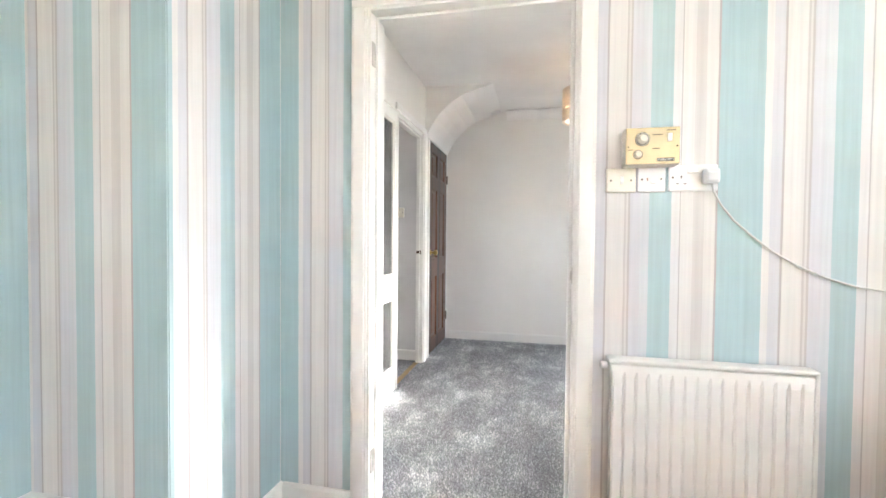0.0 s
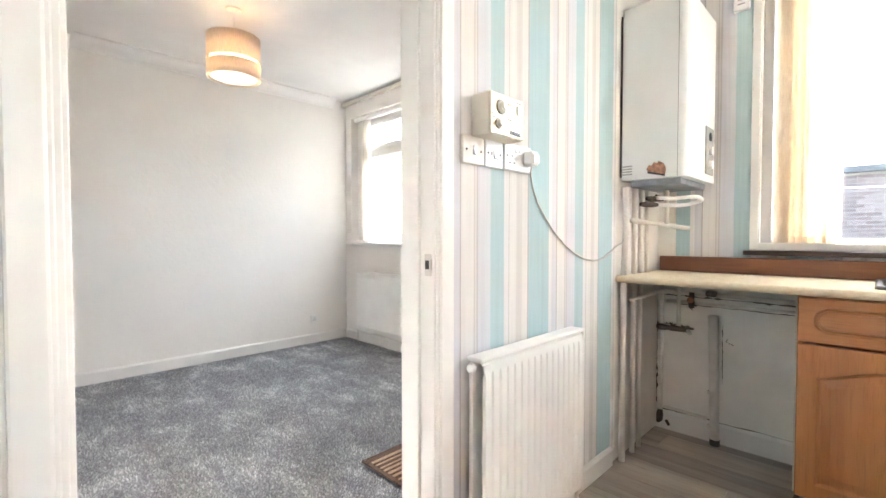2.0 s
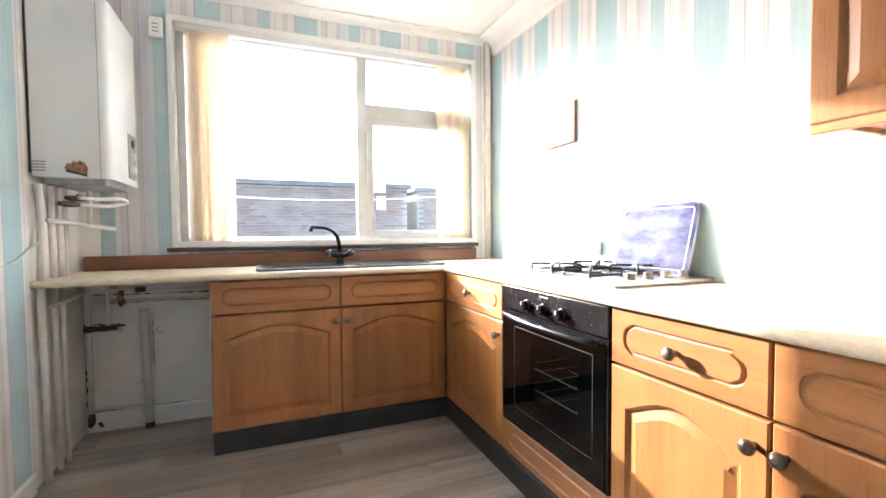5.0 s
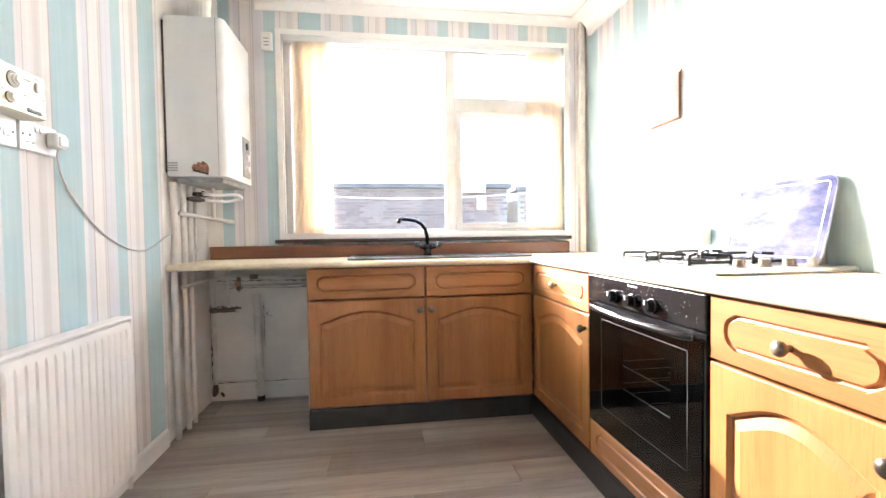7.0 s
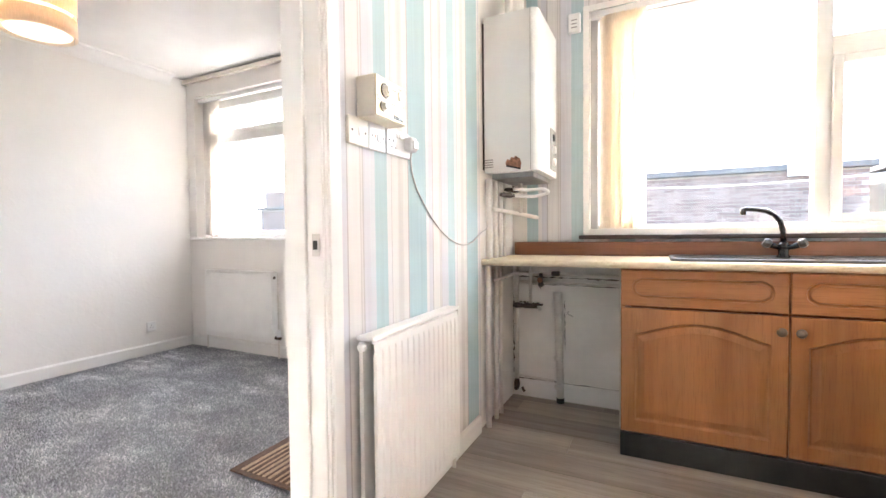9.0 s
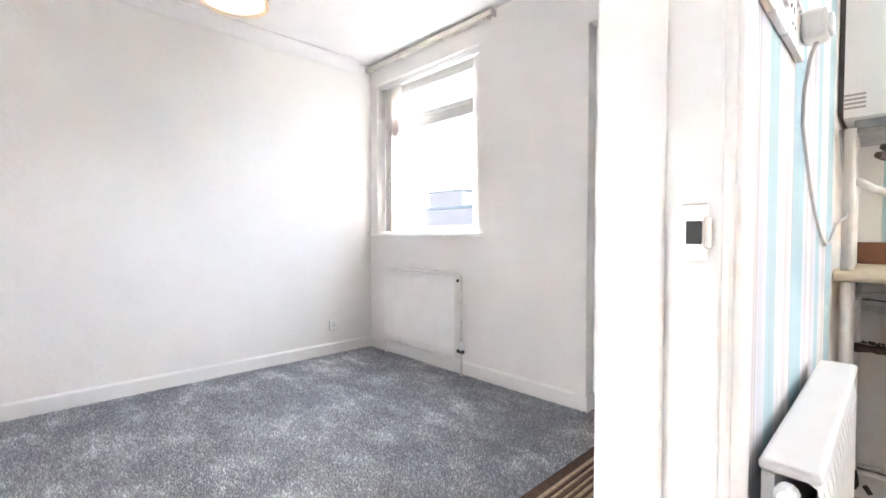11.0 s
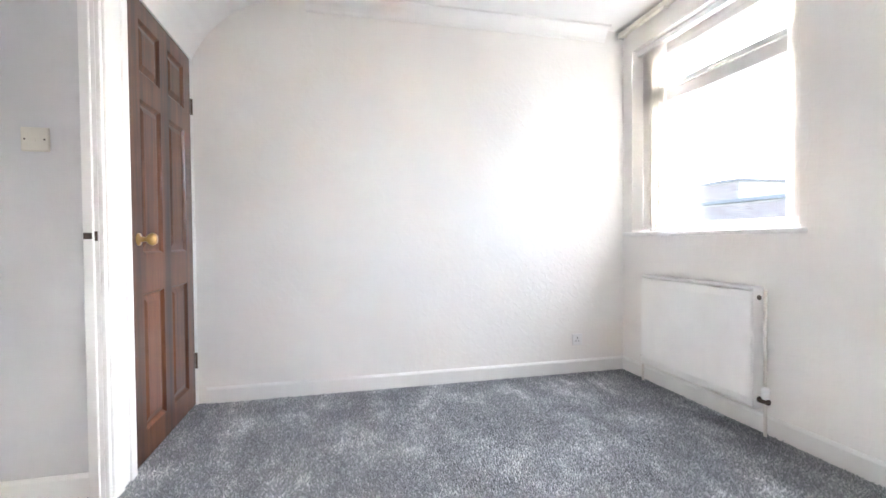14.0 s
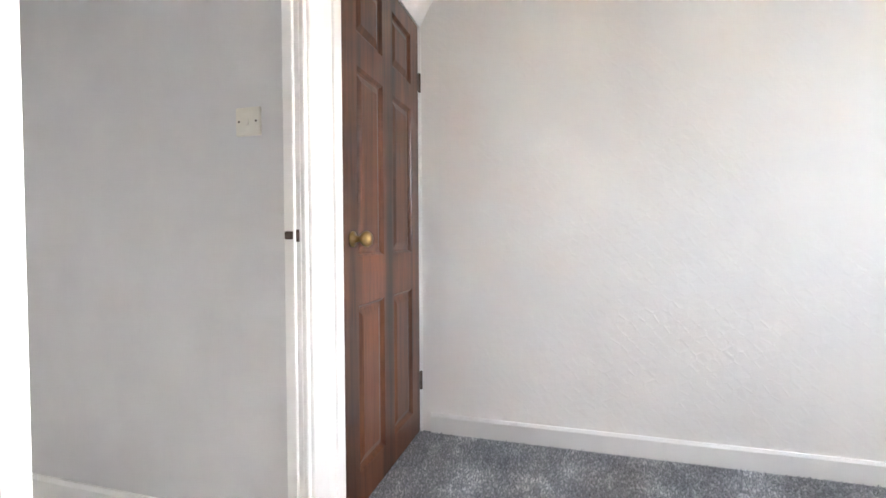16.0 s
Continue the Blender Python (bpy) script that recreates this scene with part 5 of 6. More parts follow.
def radiator(name, width, height, ribs, label, flat=False):
    """A pressed steel panel, local x along the wall, front at y=0, wall at y=0.085."""
    t = thing(name, (0, 0, 0), label, "radiator")
    bm = bmesh.new()
    n = ribs * 6 if not flat else 2
    cols = []
    for i in range(n + 1):
        x = 0.012 + (width - 0.024) * i / n
        ph = (i / 6) % 1 if not flat else 0.5
        y = 0.0 if flat else 0.008 * (1 - min(1, max(0, 4.0 * (1 - abs(2 * ph - 1)) - 0.3)))
        cols.append((x, y))
    levels = [(0.0, 0.028, 1), (0.012, 0.006, 1), (0.03, 0.004, 1), (0.05, 0.0, 0), (height - 0.05, 0.0, 0), (height - 0.03, 0.004, 1), (height - 0.012, 0.006, 1), (height, 0.028, 1)]
    rows = []
    for z, dy, flatrow in levels:
        rows.append([bm.verts.new((x, dy if flatrow else y, z)) for x, y in cols])
    for q, s in zip(rows, rows[1:]):
        for i in range(len(q) - 1):
            bm.faces.new((q[i], q[i + 1], s[i + 1], s[i]))
    part("panel", bm, M_RADIATOR, t, "ribbed front panel" if not flat else "flat front panel", smooth=False)
    if flat:
        part("side_trim_left", box(0.0, 0.0125, 0.001, 0.06, 0.0, height, 0.004), M_RADIATOR, t)
    part("side_trim_right", box(width - 0.0125, width, 0.001, 0.06, 0.0, height, 0.004), M_RADIATOR, t)
    part("back_panel", box(0.012, width - 0.012, 0.045, 0.058, 0.01, height - 0.01), M_RADIATOR, t)
    part("top_rail", box(0.0, width, 0.0, 0.06, height - 0.004, height + 0.010, 0.006, 3), M_RADIATOR, t)
    for s in (0.12, width - 0.12):
        part("bracket", box(s - 0.015, s + 0.015, 0.058, 0.085, 0.1, height - 0.1), M_RADIATOR, t)
    return t


def put_thing(t, m):
    t.matrix_basis = m
    return t


kr = radiator("radiator", 0.605, 0.61, 16, "white ribbed panel radiator under the timer on the striped wall")
part("bleed_cap", lathe([(0.010, 0), (0.012, 0.006), (0.012, 0.018), (0.008, 0.022), (0, 0.023)], 14, Matrix.Translation((0.0, 0.03, 0.592)) @ Matrix.Rotation(radians(-90), 4, 'Y')), M_PVC, kr, "white round end cap")
tail = part("valve", tube([(0.605, 0.04, 0.06), (0.635, 0.045, 0.06)], 0.012, 8), M_PVC, kr, "white radiator valve")
part("valve_head", lathe([(0.014, 0), (0.016, 0.03), (0.012, 0.045), (0, 0.046)], 12, Matrix.Translation((0.635, 0.045, 0.05))), M_PVC, tail)
part("pipe_tail", tube([(0.635, 0.045, 0.06), (0.635, 0.045, -0.07)], 0.008, 8), M_PIPE, tail)
put_thing(kr, placed(FACE_SOUTH, 0.600, 2.558, 0.075))

hr = radiator("radiator", 0.80, 0.57, 13, "white flat panel radiator below the hall window", True)
tv = part("thermostatic_valve", tube([(0.80, 0.035, 0.045), (0.85, 0.035, 0.045)], 0.014, 10), M_DARKPIPE, hr, "chrome radiator valve")
part("valve_head", lathe([(0.014, 0), (0.017, 0.008), (0.017, 0.05), (0.012, 0.056), (0, 0.057)], 14, Matrix.Translation((0.833, 0.035, 0.055))), M_PVC, tv, "white valve head")
part("pipe_tail", tube([(0.833, 0.035, 0.05), (0.833, 0.035, -0.12)], 0.008, 8), M_PIPE, tv)
lv = part("lockshield_valve", tube([(0.0, 0.035, 0.045), (-0.03, 0.035, 0.045)], 0.012, 8), M_DARKPIPE, hr, "small chrome lockshield valve")
part("pipe_tail", tube([(-0.026, 0.035, 0.05), (-0.026, 0.035, -0.12)], 0.007, 8), M_PIPE, lv)
part("blanking_plug", lathe([(0.012, 0), (0.012, 0.006), (0.006, 0.008), (0, 0.008)], 6, Matrix.Translation((0.80, 0.03, 0.53)) @ Matrix.Rotation(radians(90), 4, 'Y')), M_DARKPIPE, hr, "chrome blanking plug")
put_thing(hr, placed(FACE_WEST, 2.105, 5.395, 0.125))
pipe([(2.15, 4.572, 0.19), (2.15, 4.572, 0.69)], 0.007, "slim painted pipe beside the hall radiator")

# ---- timer, switches and socket by the doorway ----


def screw(parent, face, x, y, z):
    m = placed(face, x, y, z) @ Matrix.Rotation(radians(90), 4, 'X')
    return part("screw", lathe([(0.0036, 0), (0.003, 0.0012), (0, 0.0014)], 8, m), M_DARKPIPE, parent, "dark screw head")


def plate(name, face, x, y, z, w, h, material, label, category, group=""):
    """A moulded wall plate; x, z is its middle, y the wall."""
    t = thing(name, (x, y, z), label, category, group)
    b = part("plate", box(-w / 2, w / 2, -0.012, 0, -h / 2, h / 2, 0.004, 2), material, t, m=placed(face, x, y, z))
    return t, b


def rocker(parent, face, x, y, z, w, h, material):
    prof = [(-0.012, -h / 2), (-0.0165, -h / 2 + 0.001), (-0.013, h / 2 - 0.001), (-0.012, h / 2)]
    return part("rocker", prism(prof, 0, -w / 2, w / 2), material, parent, "rocker switch", m=placed(face, x, y, z))


sw, b = plate("light_switch", FACE_SOUTH, 0.639, DY0, 1.289, 0.096, 0.082, M_CREAMPLASTIC, "aged cream single light switch plate", "switch", "wall plates by the doorway")
rocker(b, FACE_SOUTH, 0.642, DY0, 1.290, 0.011, 0.026, M_PVC)
for dx in (-0.032, 0.032):
    screw(b, FACE_SOUTH, 0.639 + dx, DY0 - 0.012, 1.289)
sw, b = plate("fused_switch", FACE_SOUTH, 0.735, DY0, 1.291, 0.088, 0.086, M_PVC, "white switched spur plate beside the socket", "switch", "wall plates by the doorway")
rocker(b, FACE_SOUTH, 0.742, DY0, 1.288, 0.020, 0.024, M_PVC)
for dx in (-0.030, 0.030):
    screw(b, FACE_SOUTH, 0.735 + dx, DY0 - 0.012, 1.291)
part("indicator", box(-0.002, 0.002, -0.0125, -0.0115, -0.005, 0.005), M_STICKER, b, "tiny red neon", m=placed(FACE_SOUTH, 0.722, DY0, 1.291))
sk, b = plate("double_socket", FACE_SOUTH, 0.862, DY0, 1.293, 0.148, 0.086, M_PVC, "white double wall socket with one plug in it", "socket", "wall plates by the doorway")


def pins(parent, face, x, y, z):
    for dx, dz, w, h in ((0, 0.011, 0.005, 0.009), (-0.011, -0.011, 0.008, 0.004), (0.011, -0.011, 0.008, 0.004)):
        part("pin_hole", box(dx - w / 2, dx + w / 2, -0.0124, -0.0114, dz - h / 2, dz + h / 2), M_BLACKPRINT, parent, "dark pin hole", m=placed(face, x, y, z))


pins(b, FACE_SOUTH, 0.826, DY0, 1.286)
for dx in (0.850, 0.868):
    rocker(b, FACE_SOUTH, dx, DY0, 1.318, 0.011, 0.018, M_PVC)
screw(b, FACE_SOUTH, 0.800, DY0 - 0.012, 1.296)
pl = thing("plug", (0.909, DY0 - 0.012, 1.296), "white moulded three-pin plug in the socket", "plug")
part("plug_body", box(0.886, 0.932, DY0 - 0.046, DY0 - 0.012, 1.271, 1.320, 0.009, 3), M_PVC, pl)
part("plug_grip", box(0.892, 0.926, DY0 - 0.052, DY0 - 0.044, 1.278, 1.308, 0.004, 2), M_PVC, pl)
CY = DY0 - 0.006
cordpts = [(0.912, DY0 - 0.03, 1.272), (0.918, DY0 - 0.022, 1.250), (0.945, DY0 - 0.012, 1.205), (0.985, CY, 1.155), (1.04, CY, 1.103), (1.10, CY, 1.054), (1.17, CY, 1.010), (1.25, CY, 0.973),
           (1.33, CY, 0.949), (1.40, CY, 0.939), (1.47, CY, 0.940), (1.53, CY, 0.951), (1.59, CY, 0.973), (1.63, CY, 0.992), (1.66, CY - 0.02, 1.012), (1.69, CY - 0.02, 1.05), (1.70, CY, 1.264)]
single("flex_cable", tube(cordpts, 0.0034, 8), M_FLEX, "white mains flex hanging in a loop to the boiler", "cable", smooth=True)

tb = thing("heating_timer", (0.722, DY0, 1.39), "old cream heating timer box with a brushed gold face", "timer")
part("case", box(0.640, 0.806, DY0 - 0.068, DY0 - 0.001, 1.330, 1.452, 0.006, 2), M_CREAMPLASTIC, tb)
fp = part("face_plate", box(0.6425, 0.8035, DY0 - 0.0705, DY0 - 0.067, 1.3335, 1.4495, 0.001, 1), M_GOLD, tb, "brushed gold face plate")
FYT = DY0 - 0.0705
TURN_OUT = Matrix.Rotation(radians(90), 4, 'X')
part("dial_ring", lathe([(0.0225, 0), (0.0225, 0.0018), (0.015, 0.002)], 28, placed(FACE_SOUTH, 0.692, FYT, 1.413) @ TURN_OUT), M_BLACKPRINT, fp, "black dial ring")
part("dial_ring", lathe([(0.0155, 0), (0.0155, 0.0014), (0.010, 0.0016)], 22, placed(FACE_SOUTH, 0.679, FYT, 1.364) @ TURN_OUT), M_DARKPIPE, fp, "dark ring round the small knob")
dl = part("dial", lathe([(0.0165, 0), (0.0165, 0.003), (0.014, 0.004), (0.0135, 0.010), (0.010, 0.011), (0.0095, 0.016), (0, 0.016)], 28, placed(FACE_SOUTH, 0.692, FYT, 1.413) @ TURN_OUT), M_CREAMPLASTIC, fp, "cream dial")
bm = bmesh.new()
for k in range(30):
    a = 2 * math.pi * k / 30
    box(-0.0009, 0.0009, -0.0030, -0.001, 0.0178, 0.0212, bm=bm)
    bm.verts.ensure_lookup_table()
    bmesh.ops.rotate(bm, verts=bm.verts[-8:], cent=(0, 0, 0), matrix=Matrix.Rotation(a, 3, 'Y'))
tagged(part("dial_marks", bm, M_CREAMPLASTIC, dl, "ring of pale hour marks", m=placed(FACE_SOUTH, 0.692, FYT, 1.413)), kind="stuff")
part("small_dial", lathe([(0.0125, 0), (0.0125, 0.003), (0.010, 0.004), (0.009, 0.014), (0, 0.014)], 22, placed(FACE_SOUTH, 0.679, FYT, 1.364) @ TURN_OUT), M_CREAMPLASTIC, fp, "small cream knob")
part("rocker", box(0.766, 0.780, FYT - 0.005, FYT, 1.403, 1.430, 0.002, 1), M_PVC, fp, "white rocker switch")
for sx in (0.650, 0.796):
    part("screw", lathe([(0.003, 0), (0.002, 0.001)], 8, placed(FACE_SOUTH, sx, FYT, 1.389) @ TURN_OUT), M_DARKPIPE, fp, "small screw")
for (a, c, z) in ((0.722, 0.752, 1.425), (0.722, 0.745, 1.381), (0.764, 0.79, 1.438), (0.650, 0.664, 1.378)):
    part("small_print", box(a, c, FYT - 0.0006, FYT + 0.0003, z, z + 0.003), M_DARKPIPE, fp, "tiny unreadable print")
lb = part("name_label", box(0.736, 0.788, FYT - 0.0012, FYT, 1.3405, 1.3515), M_BLACKPRINT, fp, "black label with white words")


def lettering(text, size, material, parent, m):
    c = bpy.data.curves.new("words", 'FONT')
    c.body, c.size, c.align_x, c.align_y, c.extrude = text, size, 'CENTER', 'CENTER', 0.0002
    tmp = bpy.data.objects.new("words", c)
    me = bpy.data.meshes.new_from_object(tmp)
    bpy.data.objects.remove(tmp)
    me.transform(m)
    me.materials.append(material)
    ob = new("words", me)
    ob.parent = parent
    return tagged(ob, "words " + text)


lettering("ECONOMY 7", 0.0085, M_PVC, fp, placed(FACE_SOUTH, 0.762, FYT - 0.0015, 1.346) @ TURN_OUT)

# ---- hall things ----
sk, b = plate("wall_socket", FACE_SOUTH, 1.817, FY, 0.235, 0.075, 0.080, M_PVC, "small white round-pin socket low on the far wall", "socket")
for dx, dz in ((0, 0.012), (-0.011, -0.010), (0.011, -0.010)):
    part("pin_hole", lathe([(0.0042, 0), (0.0042, 0.0008)], 10, placed(FACE_SOUTH, 1.817 + dx, FY - 0.0118, 0.235 + dz) @ TURN_OUT), M_BLACKPRINT, b, "round pin hole")
PWY = 4.775
sw, b = plate("light_switch", FACE_SOUTH, -0.847, PWY, 1.312, 0.086, 0.086, M_CREAMPLASTIC, "cream single light switch on the passage wall", "switch")
rocker(b, FACE_SOUTH, -0.847, PWY, 1.312, 0.010, 0.022, M_CREAMPLASTIC)
for dx in (-0.03, 0.03):
    screw(b, FACE_SOUTH, -0.847 + dx, PWY - 0.012, 1.312)


def panelled_door():
    """Six-panel door in the west wall; local x runs north from the knob side."""
    t = thing("panelled_door", (LX, 5.296, 0.0), "dark stained mahogany six-panel door, shut, with brass knob", "door")
    w, h = 0.752, 1.972
    s, mid = 0.105, 0.10
    pw = (w - 2 * s - mid) / 2
    cols = [(s, s + pw), (s + pw + mid, w - s)]
    rows = [(0.125, 0.715), (0.885, 1.545), (1.66, 1.885)]
    loops = [rect(a, b, c, d) for c, d in rows for a, b in cols]
    M = placed(FACE_EAST, LX + 0.010, 4.920, 0.008)
    leaf = part("leaf", routed(w, h, 0.04, loops, [(0.006, 0.006), (0.010, 0.012), (0.018, 0.014), (0.045, 0.005)]), M_MAHOG, t, "panelled leaf", m=M)
    out = Matrix.Rotation(radians(90), 4, 'X')
    k = part("knob", lathe([(0.027, 0), (0.027, 0.004), (0.012, 0.008), (0.010, 0.028), (0.017, 0.034), (0.026, 0.046), (0.027, 0.056), (0.020, 0.066), (0, 0.069)], 22, placed(FACE_EAST, LX + 0.010, 4.985, 0.955) @ out), M_BRASS, leaf, "brass knob", True)
    part("latch_plate", box(LX - 0.018, LX + 0.0095, 4.9175, 4.9205, 0.915, 0.995), M_BRASS, leaf, "brass latch plate")
    for z in (0.26, 1.71):
        hg = tube([(LX + 0.016, 5.6755, z - 0.045), (LX + 0.016, 5.6755, z + 0.045)], 0.006, 8)
        box(LX + 0.009, LX + 0.012, 5.66, 5.6755, z - 0.042, z + 0.042, bm=hg)
        part("hinge", hg, M_DARKPIPE, t, "dark butt hinge")
    return t


panelled_door()


def glazed_screen():
    """Fixed glazed side panel beside the passage doorway."""
    t = thing("glazed_screen", (LX - 0.06, 3.65, 0), "white painted side screen with panes of pebbled glass", "screen")
    x0, x1, y0, y1 = LX - 0.062, LX - 0.002, 3.20, 4.026
    bm = bmesh.new()
    box(x0, x1, y1 - 0.040, y1, 0, 1.985, 0.004, 2, bm)
    box(x0, x1, y0, y0 + 0.09, 0, 1.985, 0.004, 2, bm)
    box(x0 + 0.002, x1 - 0.002, y0 + 0.08, y1 - 0.039, 1.90, 1.985, 0.004, 1, bm)
    box(x0 + 0.002, x1 - 0.002, y0 + 0.08, y1 - 0.039, 0.66, 0.825, 0.004, 1, bm)
    box(x0 + 0.002, x1 - 0.002, y0 + 0.08, y1 - 0.039, 0.0, 0.16, 0.004, 1, bm)
    fr = part("frame", bm, M_GLOSS, t)
    for z0, z1 in ((0.825, 1.90), (0.16, 0.66)):
        bd = bmesh.new()
        for a in ((y0 + 0.09, y0 + 0.106, z0, z1), (y1 - 0.056, y1 - 0.040, z0, z1)):
            box(x1 - 0.02, x1 - 0.006, a[0], a[1], a[2], a[3], 0.003, 1, bd)
        for a in ((z0, z0 + 0.014), (z1 - 0.014, z1)):
            box(x1 - 0.02, x1 - 0.007, y0 + 0.106, y1 - 0.056, a[0], a[1], 0.003, 1, bd)
        part("glazing_bead", bd, M_PLAINWALL, fr, "cream painted glazing bead")
        g = part("pane", box(x1 - 0.030, x1 - 0.024, y0 + 0.088, y1 - 0.038, z0 - 0.002, z1 + 0.002), M_OBSCURE, t, "pebbled obscure glass")
        g.visible_shadow = False
    return t


glazed_screen()


def front_door():
    t = thing("front_door", (2.30, 3.2, 0), "white plastic front door, shut, with a diamond glass light", "door")
    x = 2.275
    fr = bmesh.new()
    y0, y1 = FD[0], FD[1] - 0.002
    box(x - 0.01, x + 0.06, y1 - 0.083, y1, 0, 2.095, 0.004, 2, fr)
    box(x - 0.01, x + 0.06, y0, y0 + 0.045, 0, 2.095, 0.004, 2, fr)
    box(x - 0.009, x + 0.059, y0 + 0.044, y1 - 0.044, 2.04, 2.095, 0.004, 2, fr)
    box(x - 0.02, x + 0.06, y0 + 0.044, y1 - 0.044, 0.0, 0.045, 0.004, 2, fr)
    part("frame", fr, M_PVC, t, "white plastic door frame")
    a0, a1 = y0 + 0.05, y1 - 0.088
    st = bmesh.new()
    for b in ((a0, a0 + 0.10, 0.05, 2.035), (a1 - 0.10, a1, 0.05, 2.035), (a0 + 0.1, a1 - 0.1, 0.05, 0.155), (a0 + 0.1, a1 - 0.1, 1.93, 2.035)):
        box(x - 0.004, x + 0.05, b[0], b[1], b[2], b[3], 0.003, 1, st)
    leaf = part("leaf", st, M_PVC, t, "white leaf stiles and rails")
    gk = bmesh.new()
    for b in ((a1 - 0.1035, a1 - 0.1, 0.155, 1.93), (a0 + 0.1, a0 + 0.1035, 0.155, 1.93), (a0 + 0.1035, a1 - 0.1035, 0.155, 0.1585), (a0 + 0.1035, a1 - 0.1035, 1.9265, 1.93)):
        box(x + 0.0, x + 0.012, b[0], b[1], b[2], b[3], 0, 1, gk)
    part("gasket", gk, M_RUBBER, leaf, "thin black gasket line")
    # flat infill with a diamond hole and shallow upright grooves
    cy, cz, r = 3.190, 1.488, 0.172
    bm = bmesh.new()
    edges = []
    yA, yB, zA, zB = a0 + 0.1035, a1 - 0.1035, 0.1585, 1.9265
    sq = [bm.verts.new((x + 0.006, y, z)) for y, z in ((yA, zA), (yB, zA), (yB, zB), (yA, zB))]
    dia = []
    for k in range(4):
        c = k * math.pi / 2
        for d in (-0.22, 0, 0.22):
            rr = r if d == 0 else r * 0.985
            dia.append((cy + rr * math.cos(c + d * 0.35), cz + rr * math.sin(c + d * 0.35)))
    dv = [bm.verts.new((x + 0.006, y, z)) for y, z in dia]
    db = [bm.verts.new((x + 0.035, y, z)) for y, z in dia]
    sb = [bm.verts.new((x + 0.035, v.co.y, v.co.z)) for v in sq]
    for loop in (sq, dv):
        edges += [bm.edges.new((loop[i], loop[(i + 1) % len(loop)])) for i in range(len(loop))]
    bmesh.ops.triangle_fill(bm, use_beauty=True, edges=edges)
    e2 = []
    for loop in (sb, db):
        e2 += [bm.edges.new((loop[i], loop[(i + 1) % len(loop)])) for i in range(len(loop))]
    bmesh.ops.triangle_fill(bm, use_beauty=True, edges=e2)
    for i in range(len(dv)):
        bm.faces.new((dv[i], dv[(i + 1) % len(dv)], db[(i + 1) % len(dv)], db[i]))
    pn = part("panel", bm, M_PVC, leaf, "smooth white panel")
    bead = [(x + 0.002, cy + (y - cy) * 1.05, cz + (z - cz) * 1.05) for y, z in dia]
    part("diamond_bead", tube(bead + bead[:1], 0.006, 6), M_PVC, pn, "white bead round the diamond")
    g = part("diamond_glass", prism(dia, 0, x + 0.018, x + 0.024), M_FROST, pn, "frosted diamond pane")
    for k in range(4):
        yy = cy + 0.18 - 0.12 * k
        part("groove", box(x + 0.0045, x + 0.0062, yy - 0.002, yy + 0.002, 0.62, 1.02), M_PVC, pn)
    for z in (0.20, 1.0, 1.78):
        hb = tube([(x - 0.016, a1 + 0.006, z - 0.055), (x - 0.016, a1 + 0.006, z + 0.055)], 0.009, 10)
        box(x - 0.016, x + 0.0, a1 - 0.02, a1 + 0.03, z - 0.05, z + 0.05, 0.003, 1, hb)
        h = part("hinge", hb, M_PVC, t, "white plastic door hinge")
        for s in (-0.05, 0.05):
            part("hinge_cap", tube([(x - 0.016, a1 + 0.006, z + s - 0.004), (x - 0.016, a1 + 0.006, z + s + 0.004)], 0.0102, 10), M_DARKSTEEL, h, "dark metal hinge cap")
    hd = part("door_handle", box(x - 0.014, x - 0.003, a0 + 0.03, a0 + 0.07, 0.92, 1.14, 0.006), M_STEEL, leaf, "chrome lever handle plate")
    part("lever", tube(bend([(x - 0.01, a0 + 0.05, 1.06), (x - 0.055, a0 + 0.05, 1.06), (x - 0.058, a0 + 0.17, 1.06)], 0.015), 0.009, 8), M_STEEL, hd, "chrome lever")
    return t


front_door()

mat = thing("door_mat", (1.46, 3.13, 0.0), "brown and tan striped runner mat on the carpet", "mat")
MX0, MX1, MY0, MY1 = 0.80, 2.12, 2.84, 3.435
bm = box(MX0, MX1, MY0, MY1, 0.010, 0.019, 0.003, 1)
part("backing", bm, M_MATBROWN, mat, "brown border and backing")
yy, k = MY0 + 0.05, 0
rnd = random.Random(5)
while yy < MY1 - 0.055:
    wd = 0.010 + 0.008 * rnd.random()
    part("stripe", box(MX0 + 0.02, MX1 - 0.02, yy, yy + wd, 0.017, 0.0225, 0.002, 1), M_MATTAN if k % 2 == 0 else M_MATBROWN, mat)
    yy += wd + 0.002
    k += 1

LAMP = Vector((0.68, 4.57, 0))
pd = thing("pendant_lamp", (LAMP.x, LAMP.y, TOP), "lit pendant lamp with a two-tier cream drum shade", "lamp")
part("ceiling_rose", lathe([(0.045, 0), (0.045, -0.012), (0.02, -0.026), (0, -0.027)], 20, Matrix.Translation((LAMP.x, LAMP.y, TOP))), M_PVC, pd)
part("flex", tube([(LAMP.x, LAMP.y, TOP - 0.02), (LAMP.x, LAMP.y, 2.20)], 0.003, 6), M_PVC, pd)
part("lamp_holder", tube([(LAMP.x, LAMP.y, 2.21), (LAMP.x, LAMP.y, 2.15)], 0.017, 12), M_PVC, pd)


def drum(r, z0, z1, t=0.0015, seg=40):
    bm = bmesh.new()
    rings = [[bm.verts.new((LAMP.x + q * math.cos(2 * math.pi * k / seg), LAMP.y + q * math.sin(2 * math.pi * k / seg), z)) for k in range(seg)]
             for q, z in ((r, z0), (r, z1), (r - t, z1), (r - t, z0))]
    for a in range(4):
        q, s = rings[a], rings[(a + 1) % 4]
        for k in range(seg):
            bm.faces.new((q[k], q[(k + 1) % seg], s[(k + 1) % seg], s[k]))
    return bm


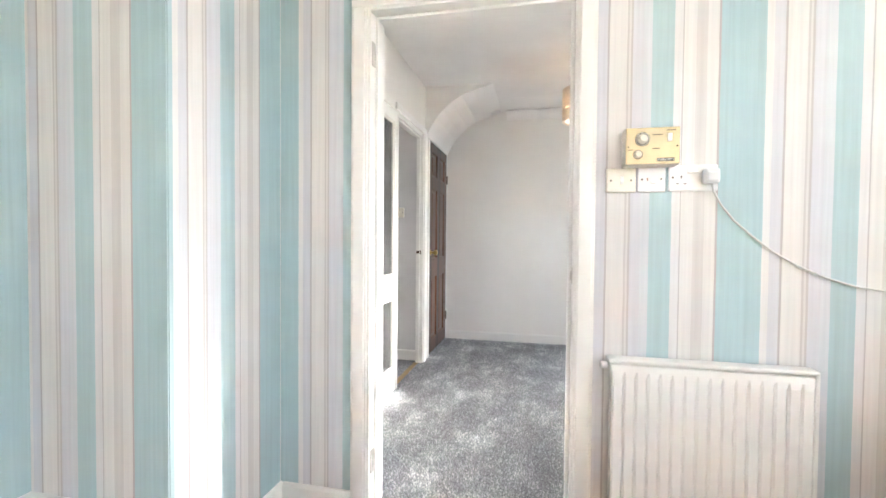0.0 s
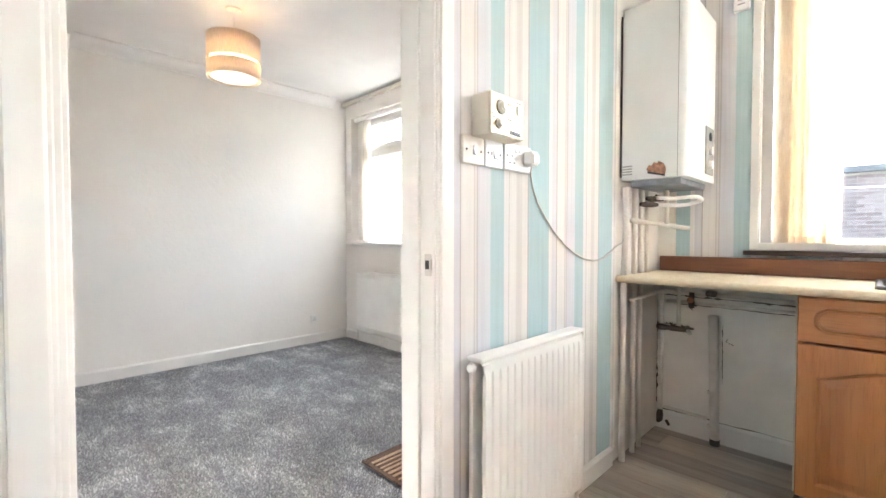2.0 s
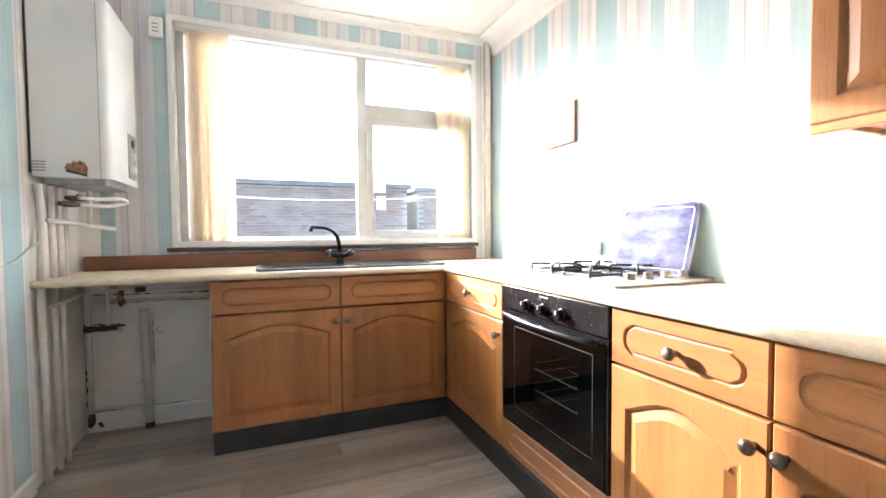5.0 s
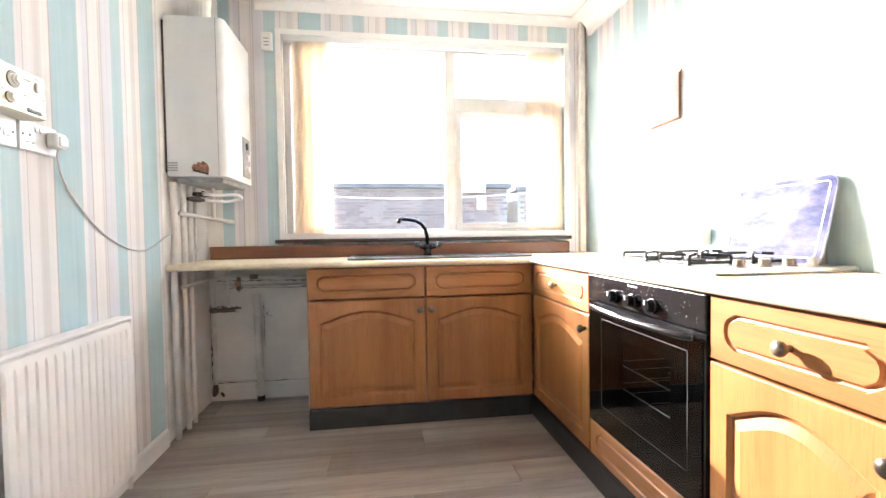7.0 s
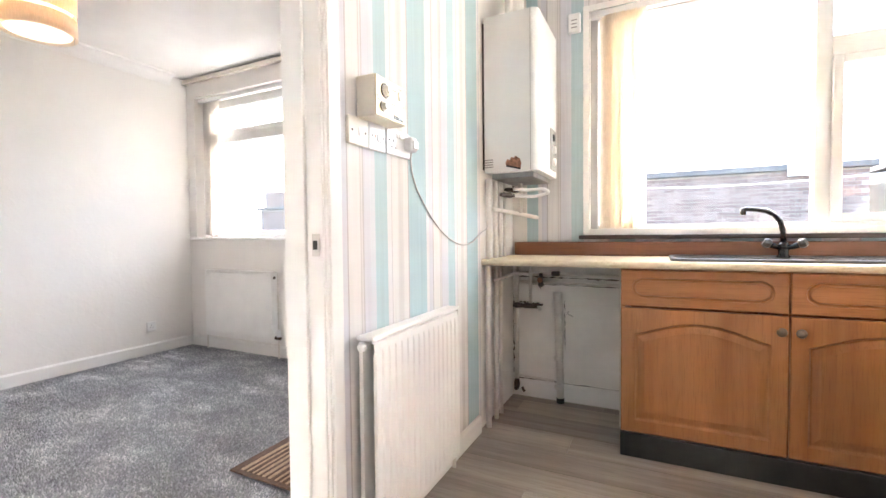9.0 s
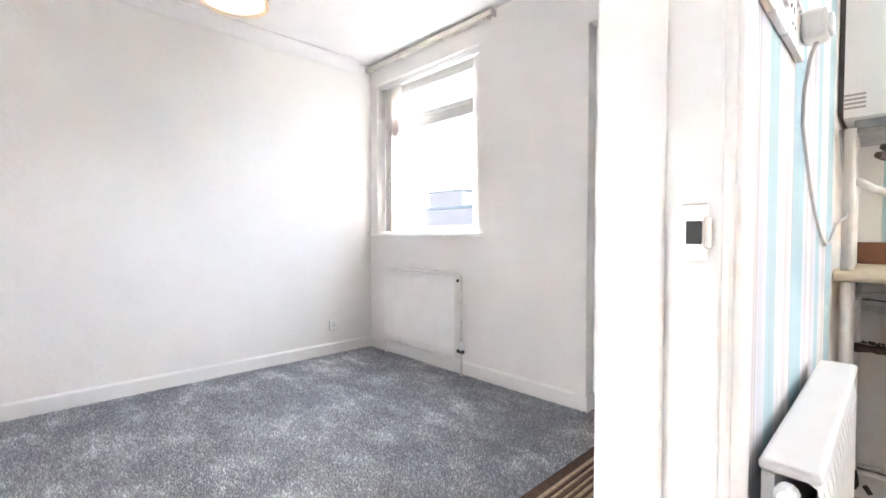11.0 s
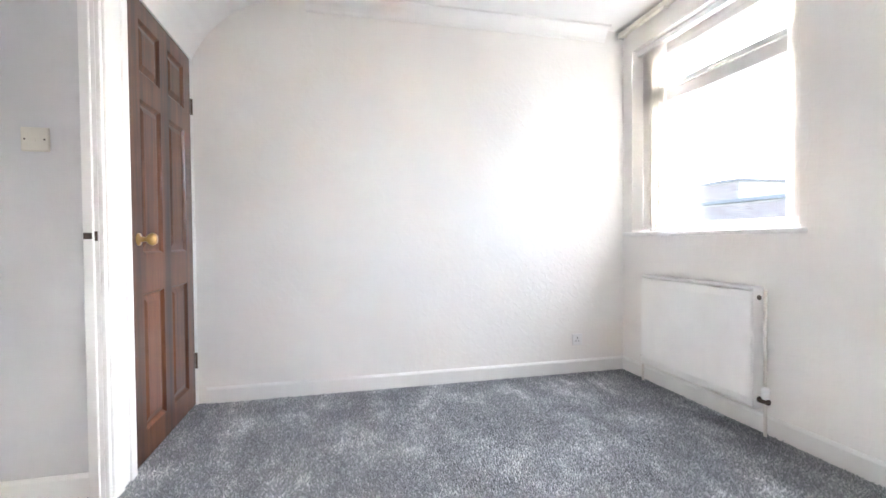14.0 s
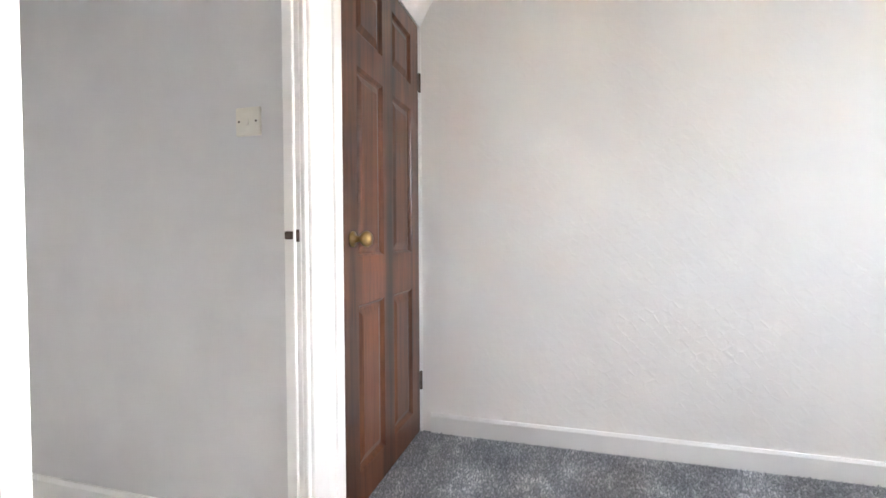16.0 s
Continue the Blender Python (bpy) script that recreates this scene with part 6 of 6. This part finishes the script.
sh = part("shade", drum(0.150, 2.095, 2.235), M_SHADE, pd, "upper cream cloth drum", True)
part("shade_band", drum(0.150, 1.992, 2.078), M_SHADE, pd, "lower cream cloth band", True)
part("inner_shade", drum(0.132, 1.995, 2.23), M_SHADE, pd, "inner cloth sleeve", True)
sp = bmesh.new()
for k in range(3):
    a = 2 * math.pi * k / 3
    tube([(LAMP.x, LAMP.y, 2.20), (LAMP.x + 0.149 * math.cos(a), LAMP.y + 0.149 * math.sin(a), 2.225)], 0.0016, 5, sp)
    tube([(LAMP.x + 0.148 * math.cos(a), LAMP.y + 0.148 * math.sin(a), 1.995), (LAMP.x + 0.148 * math.cos(a), LAMP.y + 0.148 * math.sin(a), 2.23)], 0.0014, 5, sp)
part("wire_spider", sp, M_STEEL, pd, "thin wire carrier")
# unseen disc, added to keep the bulb's direct light off the ceiling
part("added_top_disc", lathe([(0.018, 2.214), (0.130, 2.214), (0.130, 2.216), (0.018, 2.216)], 36, Matrix.Translation((LAMP.x, LAMP.y, 0))), M_SHADE, pd, "added cream cloth top disc that dims the ceiling glow")
part("diffuser", lathe([(0.128, 2.0), (0.128, 2.003), (0, 2.004)], 36, Matrix.Translation((LAMP.x, LAMP.y, 0))), M_DIFFUSER, pd, "glowing white diffuser disc")
part("bulb", lathe([(0.0, 2.055), (0.018, 2.06), (0.03, 2.085), (0.028, 2.11), (0.015, 2.14), (0.013, 2.155), (0, 2.156)], 18, Matrix.Translation((LAMP.x, LAMP.y, 0))), M_BULB, pd, "lit bulb", True)

sd = thing("smoke_alarm", (-0.10, 5.60, 2.39), "round white smoke alarm on the ceiling by the plaster slope", "alarm")
part("base", lathe([(0.055, 0.022), (0.055, 0.010), (0.048, 0.004), (0, 0.0)], 28, Matrix.Translation((-0.10, 5.60, TOP - 0.036))), M_PVC, sd, smooth=True)
part("rim", lathe([(0.058, 0.0), (0.058, 0.016), (0.02, 0.016)], 28, Matrix.Translation((-0.10, 5.60, TOP - 0.016))), M_PVC, sd)

# ---- floor planks ----
plank_data = {}


def plank_mesh(w, length):
    key = (round(w, 3), round(length, 3))
    if key not in plank_data:
        plank_data[key] = mesh_of(box(0, w, 0, length, -0.0115, 0.0, 0.0016, 1), M_PLANK, "plank")
    return plank_data[key]


floor = tagged(new("floor_kitchen"), "grey-brown wood-effect plank floor laid across the room", "floor", kind=ST)
PW, PL = 0.182, 1.22
x, row = WESTX, 0
while x < WX - 0.01:
    w = min(PW, WX - x)
    y = SY - (row * 0.437) % PL
    while y < DY0 + 0.03:
        a, b = max(y, SY), min(y + PL, DY0 + 0.03)
        if b - a > 0.02:
            ob = new("plank", plank_mesh(w - 0.0012, b - a - 0.0012))
            ob.location = (x, a, 0)
            ob.parent = floor
        y += PL
    x += PW
    row += 1

# ---- carpet tufts ----
rs = np.random.RandomState(4)
step = 0.0098
gx, gy = np.meshgrid(np.arange(-1.75, WX + 0.06, step), np.arange(DY1 - 0.03, FY - 0.017, step))
px = (gx + rs.uniform(-0.5, 0.5, gx.shape) * step).ravel()
py = (gy + rs.uniform(-0.5, 0.5, gy.shape) * step).ravel()
keep = (px < WX - 0.018) | (py < FD[1] - 0.02)
keep &= ~((px > MX0 - 0.002) & (px < MX1 + 0.002) & (py > MY0 - 0.002) & (py < MY1 + 0.002))
keep &= (px > LX + 0.004) | ((py > 4.065) & (py < 4.755) & (px < LX - 0.064)) | ((py > 4.065) & (py < 4.69) & (px < LX - 0.001) & (px > LX - 0.018))
keep &= (py > DY1 + 0.001) | ((px > -0.255) & (px < 0.472))
px, py = px[keep], py[keep]
n = len(px)
ang = rs.uniform(0, 2 * math.pi, n)
lean_x, lean_y = rs.uniform(-0.006, 0.006, n), rs.uniform(-0.006, 0.006, n)
hgt, rad = rs.uniform(0.006, 0.013, n), rs.uniform(0.003, 0.0056, n)
co = np.zeros((n, 4, 3))
for k in range(3):
    co[:, k, 0] = px + rad * np.cos(ang + k * 2.0944)
    co[:, k, 1] = py + rad * np.sin(ang + k * 2.0944)
    co[:, k, 2] = 0.0005
co[:, 3, 0], co[:, 3, 1], co[:, 3, 2] = px + lean_x, py + lean_y, hgt
base = (np.arange(n) * 4)[:, None]
tri = np.concatenate([base + np.array([[0, 1, 3]]), base + np.array([[1, 2, 3]]), base + np.array([[2, 0, 3]])], axis=1).reshape(-1, 3)
me = bpy.data.meshes.new("carpet_pile")
me.vertices.add(n * 4)
me.vertices.foreach_set("co", co.ravel())
me.loops.add(n * 9)
me.loops.foreach_set("vertex_index", tri.ravel().astype(np.int32))
me.polygons.add(n * 3)
me.polygons.foreach_set("loop_start", np.arange(0, n * 9, 3, dtype=np.int32))
me.update(calc_edges=True)
me.materials.append(M_TUFT)
tagged(new("carpet_pile", me), "short twisted grey carpet pile", "carpet", kind="stuff")
